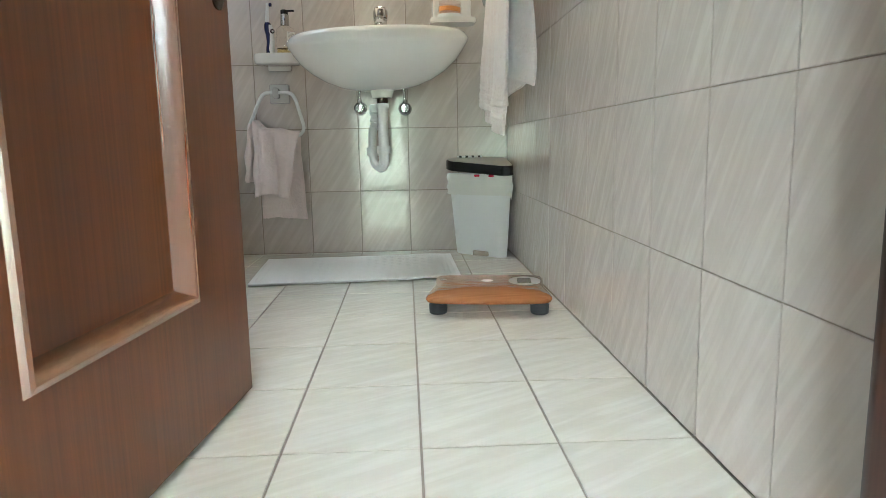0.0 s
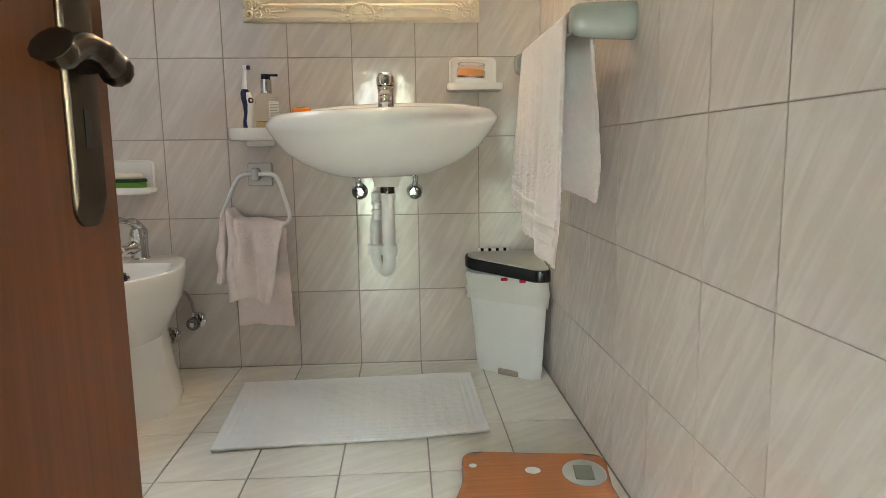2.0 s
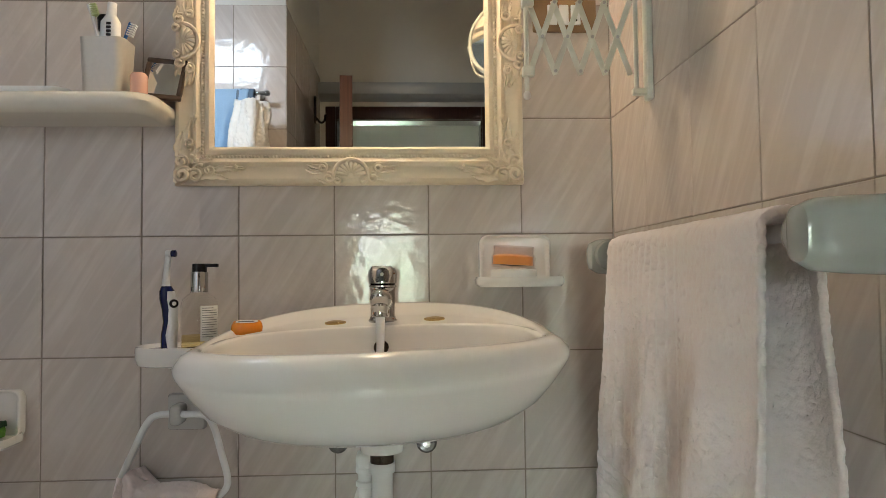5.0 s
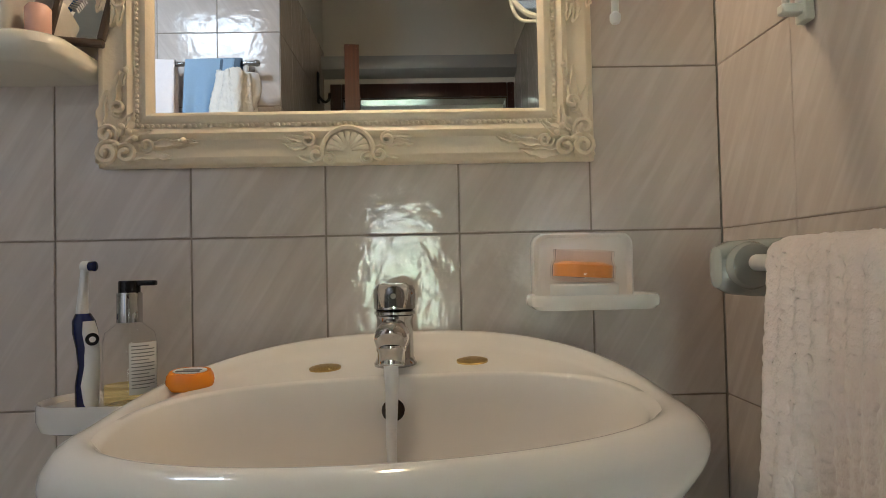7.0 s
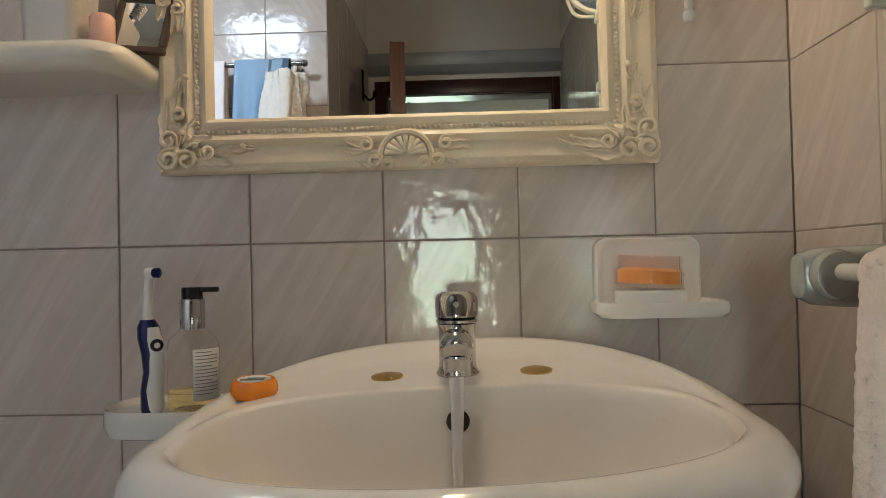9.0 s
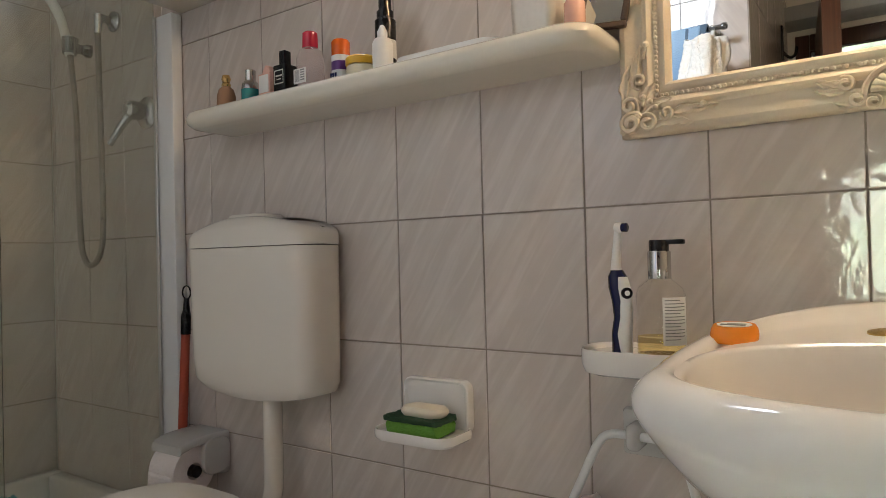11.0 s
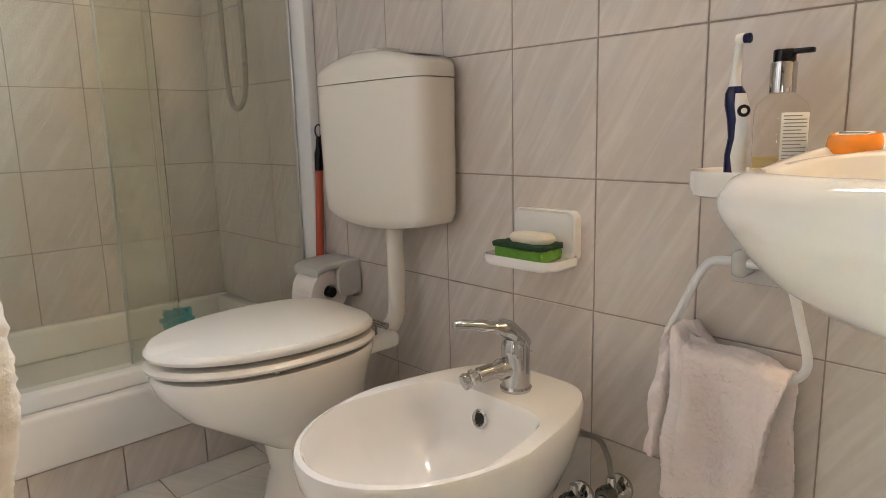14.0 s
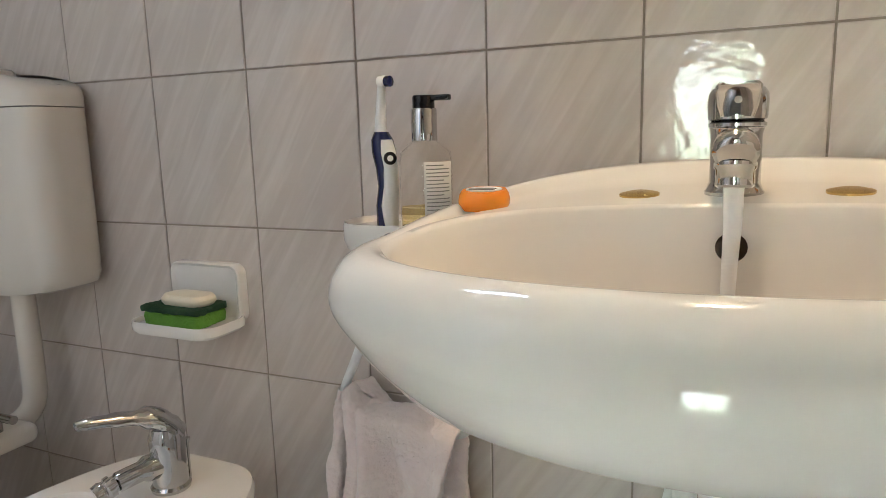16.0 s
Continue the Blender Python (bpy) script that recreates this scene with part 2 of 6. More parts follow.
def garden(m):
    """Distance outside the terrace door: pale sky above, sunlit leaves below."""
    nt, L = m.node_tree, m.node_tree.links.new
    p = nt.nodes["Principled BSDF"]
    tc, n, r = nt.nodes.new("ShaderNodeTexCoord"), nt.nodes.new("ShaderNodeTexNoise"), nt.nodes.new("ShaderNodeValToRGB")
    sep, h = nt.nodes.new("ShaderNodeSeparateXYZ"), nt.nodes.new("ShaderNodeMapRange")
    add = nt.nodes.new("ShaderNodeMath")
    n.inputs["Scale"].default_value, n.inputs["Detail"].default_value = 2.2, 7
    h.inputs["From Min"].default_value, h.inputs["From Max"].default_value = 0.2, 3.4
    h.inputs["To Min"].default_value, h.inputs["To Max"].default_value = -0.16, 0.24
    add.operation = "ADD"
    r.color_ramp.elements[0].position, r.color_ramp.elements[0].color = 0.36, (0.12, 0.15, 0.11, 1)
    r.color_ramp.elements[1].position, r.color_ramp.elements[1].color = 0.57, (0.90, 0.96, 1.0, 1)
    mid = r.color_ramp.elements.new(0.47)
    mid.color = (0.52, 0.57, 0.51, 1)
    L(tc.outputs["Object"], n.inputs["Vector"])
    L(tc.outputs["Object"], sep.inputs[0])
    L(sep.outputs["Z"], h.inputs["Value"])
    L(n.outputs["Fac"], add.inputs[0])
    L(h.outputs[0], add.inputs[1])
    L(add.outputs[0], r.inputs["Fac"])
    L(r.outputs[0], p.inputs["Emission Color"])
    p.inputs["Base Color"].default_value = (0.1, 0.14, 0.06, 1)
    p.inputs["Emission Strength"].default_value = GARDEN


garden(FOLIAGE_GLOW)


def glass_material(name, colour, ior=1.45, rough=0.0):
    return material(name, colour, rough, var=0.0, Transmission_Weight=1.0, IOR=ior)


GLASS = glass_material("clear glass", (0.98, 0.99, 0.98))
SHOWER_GLASS = material("hazy greenish shower glass", (0.86, 0.90, 0.84), 0.0, var=0.03, Transmission_Weight=0.95, IOR=1.38)
CLEAR_PLASTIC = material("clear plastic", (0.99, 0.985, 0.97), 0.0, var=0.0, Transmission_Weight=1.0, IOR=1.01, Coat_Weight=0.5, Coat_Roughness=0.04)
SOAP_LIQUID = glass_material("yellow liquid soap", (0.95, 0.84, 0.45), 1.02)
ORANGE_CREAM = material("orange cream", (0.80, 0.36, 0.09), 0.3, var=0.05)
WATER = material("running water", (0.97, 0.98, 0.99), 0.3, var=0.01, Transmission_Weight=0.35, IOR=1.33)
JAR_GLASS = material("jar plastic", (0.95, 0.86, 0.82), 0.0, var=0.0, Transmission_Weight=1.0, IOR=1.012, Coat_Weight=0.5, Coat_Roughness=0.04)
LOTION = material("clear pinkish bottle", (0.94, 0.84, 0.83), 0.08, var=0.04, Transmission_Weight=0.9, IOR=1.12, Coat_Weight=0.5)

# ---- mesh helpers ----
ORG = {}


def thing(name, at, label, category, group="", kind=""):
    ob = new(name)
    ob.location = at
    ob.empty_display_size = 0.05
    ORG[ob.name] = Vector(at)
    return tagged(ob, label, category, group, kind)


def part(name, bm, mat, parent, label="", smooth=38, solid=0.0):
    """One mesh object under a thing or a part; its geometry is given in world coordinates."""
    org = ORG[parent.name] if parent else Vector((0, 0, 0))
    bmesh.ops.translate(bm, verts=bm.verts, vec=-org)
    bmesh.ops.recalc_face_normals(bm, faces=bm.faces)
    me = bpy.data.meshes.new(name)
    bm.to_mesh(me)
    bm.free()
    me.materials.append(mat)
    me.polygons.foreach_set("use_smooth", [True] * len(me.polygons))
    me.set_sharp_from_angle(angle=radians(smooth))
    ob = new(name, me)
    ob.parent = parent
    ORG[ob.name] = org
    if label:
        ob["label"] = label
    if solid:
        mod = ob.modifiers.new("thickness", "SOLIDIFY")
        mod.thickness, mod.offset = solid, 0.0
    return ob


def single(name, bm, mat, label, category, kind="", group="", **kw):
    """A thing of one mesh."""
    return tagged(part(name, bm, mat, None, **kw), label, category, group, kind)


def mesh():
    return bmesh.new()


def rbox(bm, lo, hi, bevel=0.0, seg=2, m=None):
    c, s = [(a + b) / 2 for a, b in zip(lo, hi)], [abs(b - a) for a, b in zip(lo, hi)]
    vs = bmesh.ops.create_cube(bm, size=1.0)["verts"]
    for v in vs:
        v.co = Vector((v.co.x * s[0] + c[0], v.co.y * s[1] + c[1], v.co.z * s[2] + c[2]))
    new_vs = list(vs)
    if bevel:
        es = list({e for v in vs for e in v.link_edges})
        out = bmesh.ops.bevel(bm, geom=es, offset=bevel, segments=seg, affect="EDGES", profile=0.5)
        new_vs = list({v for f in out["faces"] for v in f.verts} | {v for v in vs if v.is_valid})
    if m is not None:
        bmesh.ops.transform(bm, matrix=m, verts=new_vs)
    return bm


def loft(bm, rings, cap0=True, cap1=True, closed=True):
    rows = [[bm.verts.new(p) for p in r] for r in rings]
    n = len(rows[0])
    for a, b in zip(rows, rows[1:]):
        for i in range(n if closed else n - 1):
            j = (i + 1) % n
            bm.faces.new((a[i], a[j], b[j], b[i]))
    if cap0:
        bm.faces.new(rows[0][::-1])
    if cap1:
        bm.faces.new(rows[-1])
    return bm


def oval(cx, cy, a, back, front, z, n=2.0, count=56, tilt=0.0):
    """A superellipse ring round (cx, cy); back and front are the half depths to +y and -y; z rises by tilt per metre of y."""
    out = []
    for i in range(count):
        t = 2 * math.pi * i / count
        c, s = math.cos(t), math.sin(t)
        x = a * math.copysign(abs(c) ** (2 / n), c)
        y = (back if s > 0 else front) * math.copysign(abs(s) ** (2 / n), s)
        out.append(Vector((cx + x, cy + y, z + tilt * (cy + y))))
    return out


def tube(bm, pts, r, n=12, cap=True, flat=1.0):
    pts = [Vector(p) for p in pts]
    rad = r if isinstance(r, (list, tuple)) else [r] * len(pts)
    rings, up = [], None
    for i, p in enumerate(pts):
        d = (pts[min(i + 1, len(pts) - 1)] - pts[max(i - 1, 0)]).normalized()
        if up is None:
            up = d.orthogonal().normalized()
        up = (up - d * up.dot(d)).normalized()
        side = d.cross(up)
        rings.append([p + (up * math.cos(2 * math.pi * k / n) + side * math.sin(2 * math.pi * k / n) * flat) * rad[i] for k in range(n)])
    return loft(bm, rings, cap, cap)


def curve(pts, steps=8):
    """A smooth line through the points."""
    p = [Vector(q) for q in pts]
    p = [p[0] * 2 - p[1]] + p + [p[-1] * 2 - p[-2]]
    out = []
    for i in range(1, len(p) - 2):
        a, b, c, d = p[i - 1:i + 3]
        for k in range(steps):
            t = k / steps
            out.append(0.5 * (2 * b + (c - a) * t + (2 * a - 5 * b + 4 * c - d) * t * t + (3 * b - a - 3 * c + d) * t ** 3))
    return out + [p[-2]]


def lathe(bm, profile, at, n=28, axis=(0, 0, 1)):
    q = Vector((0, 0, 1)).rotation_difference(Vector(axis))
    at = Vector(at)
    rings = [[at + q @ Vector((max(r, 1e-4) * math.cos(2 * math.pi * i / n), max(r, 1e-4) * math.sin(2 * math.pi * i / n), z)) for i in range(n)] for r, z in profile]
    return loft(bm, rings)


def sheet(bm, f, nu, nv):
    rows = [[bm.verts.new(f(i / nu, j / nv)) for i in range(nu + 1)] for j in range(nv + 1)]
    for a, b in zip(rows, rows[1:]):
        for i in range(nu):
            bm.faces.new((a[i], a[i + 1], b[i + 1], b[i]))
    return bm


def ruffle(p, scale, amount):
    return Vector(noise.noise_vector(Vector(p) * scale)) * amount


def outline_plate(bm, pts, axis, depth, bevel=0.0):
    """A plate: a closed outline pushed along a vector, with softened rims."""
    c = sum((Vector(p) for p in pts), Vector()) / len(pts)
    axis = Vector(axis)

    def ring(k, h):
        return [c + (Vector(p) - c) * k + axis * h for p in pts]
    k = 1 - bevel / max((Vector(p) - c).length for p in pts)
    hb = bevel / axis.length if bevel else 0
    rings = [ring(k, 0), ring(1, hb * 1), ring(1, 1 - hb), ring(k, 1)] if bevel else [ring(1, 0), ring(1, 1)]
    return loft(bm, rings)


def dense(pts, pieces=14):
    """The rounded rectangle with points added along its four sides."""
    out = []
    per = len(pts) // 4
    for i, (a, b) in enumerate(zip(pts, pts[1:] + pts[:1])):
        n = pieces if i % per == per - 1 else 1
        out += [(a[0] + (b[0] - a[0]) * k / n, a[1] + (b[1] - a[1]) * k / n) for k in range(n)]
    return out


def noisy_block(bm, lo, hi, r, amp, scale):
    """A soft block with an uneven skin."""
    cx, cy, w, d = (lo[0] + hi[0]) / 2, (lo[1] + hi[1]) / 2, hi[0] - lo[0], hi[1] - lo[1]
    base = dense(rounded_rect(w, d, r), 12)
    rows = []
    for k, z in ((0.5, 0.0), (0.9, 0.0), (0.985, 0.08), (1.0, 0.3), (1.0, 0.7), (0.985, 0.92), (0.9, 1.0), (0.5, 1.0), (0.1, 1.0)):
        zz = lo[2] + (hi[2] - lo[2]) * z
        rows.append([Vector((cx + x * k, cy + y * k, zz)) + ruffle((x * k, y * k, zz), scale, amp) * (0 if z == 0 else 1) for x, y in base])
    return loft(bm, rows)


def rounded_rect(w, h, r, seg=5):
    out = []
    for cx, cy, a0 in ((w / 2 - r, h / 2 - r, 0), (-w / 2 + r, h / 2 - r, 90), (-w / 2 + r, -h / 2 + r, 180), (w / 2 - r, -h / 2 + r, 270)):
        for k in range(seg + 1):
            a = radians(a0 + 90 * k / seg)
            out.append((cx + r * math.cos(a), cy + r * math.sin(a)))
    return out


# ---- the large structure ----
LEFT, RIGHT, TILE_TOP, CEIL = -2.22, 0.60, 2.0, 2.62
NOOK_Y, CORNER_X, DOOR_Y = -1.24, -0.325, -2.21
D0, D1, DTOP = -0.235, 0.556, 1.765


def wall(name, boxes, label, mat=PLASTER):
    bm = mesh()
    for lo, hi in boxes:
        rbox(bm, lo, hi)
    return single(name, bm, mat, label, "wall", "structure")


W = {}
W["sink"] = wall("wall_north", [((-2.40, 0.004, 0), (-1.12, 0.16, CEIL)), ((-0.68, 0.004, 0), (0.78, 0.16, CEIL)), ((-1.12, 0.004, 0), (-0.68, 0.16, 2.02)), ((-1.12, 0.004, 2.30), (-0.68, 0.16, CEIL))], "tiled wall with painted plaster above the tiles")
W["right"] = wall("wall_east", [((0.604, -2.33, 0), (0.78, 0.004, CEIL))], "tiled wall with painted plaster above the tiles")
W["shower"] = wall("wall_west", [((-2.40, -1.244, 0), (LEFT - 0.004, 0.004, CEIL))], "tiled shower wall with plaster above")
W["nook"] = wall("wall_south", [((-2.40, -1.40, 0), (-0.48, NOOK_Y - 0.004, CEIL))], "tiled wall behind the towel rail")
W["passage"] = wall("wall_passage", [((-0.48, -2.33, 0), (CORNER_X - 0.004, NOOK_Y - 0.004, CEIL))], "tiled passage wall beside the door")
W["door"] = wall("wall_door", [((CORNER_X - 0.004, -2.33, 0), (D0 - 0.02, DOOR_Y, CEIL)), ((D1 + 0.02, -2.33, 0), (0.604, DOOR_Y, CEIL)), ((D0 - 0.02, -2.33, DTOP + 0.02), (D1 + 0.02, DOOR_Y, CEIL))], "plastered wall round the doorway")
floor = single("floor", rbox(mesh(), (-2.40, -2.33, -0.12), (0.78, 0.16, -0.004)), GROUT, "grouted bed of the pale tiled floor", "floor", "structure")
single("ceiling", rbox(mesh(), (-2.40, -2.33, CEIL), (0.78, 0.16, CEIL + 0.12)), PLASTER, "plain painted ceiling", "ceiling", "structure")

# hallway beyond the door, closed round, with the glazed terrace door opposite
T0, T1, TT = -0.40, 0.20, 1.46
# H: extra opening, out of view, added so more garden light reaches the bathroom
H0, H1, HZ, HT = 1.04, 1.44, 0.88, 1.52
wall("wall_hall", [((-2.2, -4.66, 0), (T0, -4.54, 2.74)), ((T1, -4.66, 0), (H0, -4.54, 2.74)), ((H1, -4.66, 0), (1.9, -4.54, 2.74)), ((H0, -4.66, 0), (H1, -4.54, HZ)), ((H0, -4.66, HT), (H1, -4.54, 2.74)), ((T0, -4.66, TT), (T1, -4.54, 2.74)), ((-2.2, -4.54, 0), (-2.08, -2.33, 2.74)), ((1.78, -4.54, 0), (1.9, -2.33, 2.74)), ((-2.08, -2.43, 0), (-0.48, -2.33, 2.74)), ((0.78, -2.43, 0), (1.78, -2.33, 2.74))], "white painted hallway wall")
single("hall_floor", rbox(mesh(), (-2.2, -4.66, -0.12), (1.9, -2.33, -0.002)), material("hall stone floor", (0.55, 0.50, 0.43), 0.2, var=0.08, scale=4), "pale polished stone hallway floor", "floor", "structure")
single("hall_ceiling", rbox(mesh(), (-2.2, -4.66, 2.74), (1.9, -2.33, 2.86)), PLASTER, "plain white hallway ceiling", "ceiling", "structure")
single("ground", rbox(mesh(), (-60, -80, -0.9), (60, -4.70, -0.3)), material("lawn", (0.06, 0.09, 0.03), 0.95, var=0.3, bump=0.5), "grass outside the terrace door", "ground", "structure")
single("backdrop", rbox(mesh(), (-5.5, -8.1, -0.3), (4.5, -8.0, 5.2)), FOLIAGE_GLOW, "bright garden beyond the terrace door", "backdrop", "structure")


def casement(name, x0, x1, z0, z1, y, depth, mullion, label, mat):
    t = thing(name, ((x0 + x1) / 2, y, z0), label, "window", kind="structure")
    bm = mesh()
    w = 0.045
    for lo, hi in (((x0, y, z0), (x0 + w, y + depth, z1)), ((x1 - w, y, z0), (x1, y + depth, z1)), ((x0 + w, y, z0), (x1 - w, y + depth, z0 + w)), ((x0 + w, y, z1 - w), (x1 - w, y + depth, z1))):
        rbox(bm, lo, hi, 0.004, 1)
    part("window_frame", bm, mat, t)
    xs = [x0 + w, x1 - w]
    if mullion:
        part("mullion", rbox(mesh(), ((x0 + x1) / 2 - 0.02, y, z0 + w), ((x0 + x1) / 2 + 0.02, y + depth, z1 - w), 0.004, 1), mat, t)
        xs = [x0 + w, (x0 + x1) / 2 - 0.02, (x0 + x1) / 2 + 0.02, x1 - w]
    for a, b in zip(xs[::2], xs[1::2]):
        pane = part("pane", rbox(mesh(), (a, y + depth / 2 - 0.002, z0 + w), (b, y + depth / 2 + 0.002, z1 - w)), GLASS, t)
        pane.visible_shadow = False
    return t


casement("window_1", -1.12, -0.68, 2.02, 2.30, 0.05, 0.05, True, "small high white window over the tiles", WHITE_PLASTIC)
# the second call is the added fill-light window, unseen from the bathroom
casement("fill_window", H0, H1, HZ, HT, -4.62, 0.06, True, "unseen hallway window added to let in fill light", WHITE_PLASTIC)
casement("window_2", T0, T1, 0.0, TT, -4.62, 0.06, True, "glazed terrace door with white frame", WHITE_PLASTIC)

# door frame and its trim
bm = mesh()
for lo, hi in (((D0 - 0.02, -2.33, 0), (D0, DOOR_Y, DTOP)), ((D1, -2.33, 0), (D1 + 0.02, DOOR_Y, DTOP)), ((D0 - 0.02, -2.33, DTOP), (D1 + 0.02, DOOR_Y, DTOP + 0.02))):
    rbox(bm, lo, hi)
for lo, hi in (((D0 - 0.06, DOOR_Y, 0), (D0 - 0.005, DOOR_Y + 0.018, DTOP + 0.075)), ((D1 + 0.005, DOOR_Y, 0), (0.596, DOOR_Y + 0.018, DTOP + 0.075)), ((D0 - 0.005, DOOR_Y, DTOP + 0.005), (D1 + 0.005, DOOR_Y + 0.018, DTOP + 0.075))):
    rbox(bm, lo, hi, 0.005, 2)
single("door_frame", bm, DARK_WOOD, "dark stained wooden door frame and architrave", "door frame", "structure")
# rounded duct boxing over the door
bm = mesh()
prof = [(0.0, 1.868), (0.05, 1.872), (0.085, 1.892), (0.095, 1.925), (0.095, 1.950), (0.0, 1.955)]
loft(bm, [[Vector((x, DOOR_Y + d, z)) for d, z in prof] for x in (CORNER_X, RIGHT)])
single("ledge", bm, GREYBLUE, "grey enamelled ledge over the doorway", "ledge", "structure")

# ---- things: the door ----
leaf_dir = Vector((0.070, 0.635, 0)).normalized()
leaf_n = Vector((leaf_dir.y, -leaf_dir.x, 0))
HINGE, LEAF, LEAF_TOP, THICK = Vector((-0.168, -2.24, 0)), 0.684, 1.815, 0.056


def on_leaf(s, z, out=0.0):
    return HINGE + leaf_dir * s + leaf_n * out + Vector((0, 0, z))


def leaf_box(bm, s0, s1, z0, z1, o0, o1, bevel=0.0):
    m = Matrix.Translation(HINGE) @ Matrix.Rotation(math.atan2(leaf_dir.y, leaf_dir.x), 4, "Z") @ Matrix.Diagonal((1, -1, 1, 1))
    return rbox(bm, (s0, o0, z0), (s1, o1, z1), bevel, 2, m)


door = thing("door_1", HINGE, "open mahogany panelled door with a bronze lever handle", "door", kind="structure")
P0, P1, PZ0, PZ1 = 0.126, 0.490, 0.212, 1.66
bm = mesh()
for s0, s1, z0, z1 in ((0, P0, 0.012, LEAF_TOP), (P1, LEAF, 0.012, LEAF_TOP), (P0, P1, 0.012, PZ0), (P0, P1, PZ1, LEAF_TOP)):
    leaf_box(bm, s0, s1, z0, z1, -THICK, 0.0)
part("leaf_frame", bm, MAHOGANY, door)
part("door_panel", leaf_box(mesh(), P0, P1, PZ0, PZ1, -THICK + 0.004, -0.022), MAHOGANY, door)
bm = mesh()
prof = [(0.000, 0.0), (0.003, 0.006), (0.009, 0.007), (0.013, 0.003), (0.022, -0.020), (0.024, -0.0235)]
rings = []
for a, b, sa, sb in ((P0, PZ0, 1, 1), (P1, PZ0, -1, 1), (P1, PZ1, -1, -1), (P0, PZ1, 1, -1)):
    rings.append([on_leaf(a + sa * w, b + sb * w, h) for w, h in prof])
loft(bm, rings + [rings[0]], False, False, closed=False)
part("moulding", bm, POLISHED, door, "polished panel moulding")
bm = mesh()
loft(bm, [[on_leaf(0.640 + x * k, 0.785 + z * k, h) for x, z in rounded_rect(0.040, 0.285, 0.016)] for k, h in ((1, 0.0), (1, 0.003), (0.93, 0.006))])
plate = part("escutcheon", bm, BRONZE, door, "long dark bronze backplate with keyhole")
part("keyhole", leaf_box(mesh(), 0.636, 0.644, 0.705, 0.735, 0.004, 0.0066), BLACK, plate)
bm = mesh()
tube(bm, [on_leaf(0.638, 0.772, 0.004), on_leaf(0.638, 0.772, 0.030)], [0.011, 0.010])
tube(bm, curve([on_leaf(0.652, 0.764, 0.028), on_leaf(0.636, 0.768, 0.032), on_leaf(0.614, 0.774, 0.036), on_leaf(0.594, 0.776, 0.036), on_leaf(0.574, 0.769, 0.037), on_leaf(0.562, 0.766, 0.038), on_leaf(0.552, 0.772, 0.038)], 6), [0.011, 0.013, 0.0135, 0.013, 0.0125] + [0.0105] * 8 + [0.0095] * 14 + [0.011] * 7 + [0.014, 0.015, 0.010])
part("lever", bm, BRONZE, door, "curved bronze lever handle")

# ---- shower ----
sh = thing("shower_tray", (-1.85, -0.6, 0), "white raised shower tray on a tiled plinth", "shower tray")
bm = mesh()
rbox(bm, (LEFT, -1.236, 0.125), (-1.515, -0.003, 0.17))
for lo, hi in (((-1.60, -1.236, 0.12), (-1.50, -0.003, 0.252)), ((LEFT, -1.236, 0.17), (LEFT + 0.05, -0.003, 0.275)), ((LEFT + 0.05, -0.055, 0.17), (-1.60, -0.003, 0.275)), ((LEFT + 0.05, -1.236, 0.17), (-1.60, -1.18, 0.275))):
    rbox(bm, lo, hi, 0.012, 3)
part("tray", bm, CERAMIC, sh)
part("plinth", rbox(mesh(), (LEFT, -1.236, 0), (-1.518, -0.003, 0.122)), GROUT, sh, "grouted plinth under the tray")
enc = thing("shower_enclosure", (-1.56, -0.6, 0.25), "sliding glass shower enclosure with white profiles", "shower screen")
part("bottom_rail", rbox(mesh(), (-1.598, -1.236, 0.252), (-1.525, -0.003, 0.294), 0.008, 3), WHITE_PLASTIC, enc)
part("wall_post", rbox(mesh(), (-1.578, -0.034, 0.294), (-1.506, -0.002, 1.58), 0.005, 2), WHITE_PLASTIC, enc)
part("post_channel", rbox(mesh(), (-1.584, -0.042, 0.294), (-1.570, -0.035, 1.58), 0.002, 1), SILVER_PLASTIC, enc)
part("top_rail", rbox(mesh(), (-1.598, -1.236, 1.86), (-1.535, -0.036, 1.90), 0.006, 2), WHITE_PLASTIC, enc)
for y0, y1, x in ((-0.535, -0.040, -1.577), (-1.20, -0.420, -1.553)):
    g = part("glass_panel", rbox(mesh(), (x - 0.0025, y0, 0.285), (x + 0.0025, y1, 1.88)), SHOWER_GLASS, enc)
    g.visible_shadow = False
part("edge_strip", rbox(mesh(), (-1.583, -0.541, 0.285), (-1.571, -0.535, 1.88), 0.002, 1), SILVER_PLASTIC, enc)
part("edge_strip", rbox(mesh(), (-1.559, -0.420, 0.285), (-1.547, -0.416, 1.88), 0.001, 1), CLEAR_PLASTIC, enc)
board = single("wall_board", rbox(mesh(), (-1.506, -0.30, 1.582), (-1.02, -0.001, 1.615), 0.004, 2), CREAM, "cream board fixed high over the cistern", "shelf")

sw = thing("shower_set", (-1.872, -0.02, 0.9), "hand shower with steel hose on wall bracket", "shower")
bm = mesh()
lathe(bm, [(0.030, 0.0), (0.030, 0.006), (0.022, 0.012), (0.012, 0.016), (0.012, 0.045)], (-1.837, 0.0, 1.635), axis=(0, -1, 0))
tube(bm, [(-1.840, -0.045, 1.645), (-1.844, -0.047, 1.59)], [0.013, 0.010])
part("hose_outlet", bm, CHROME, sw)
bm = mesh()
lathe(bm, [(0.020, 0.0), (0.020, 0.01), (0.014, 0.02), (0.014, 0.05)], (-1.977, 0.0, 1.575), axis=(0, -1, 0))
tube(bm, [(-1.977, -0.060, 1.555), (-1.984, -0.055, 1.60)], [0.020, 0.024], 14)
part("bracket", bm, CHROME, sw)
bm = mesh()
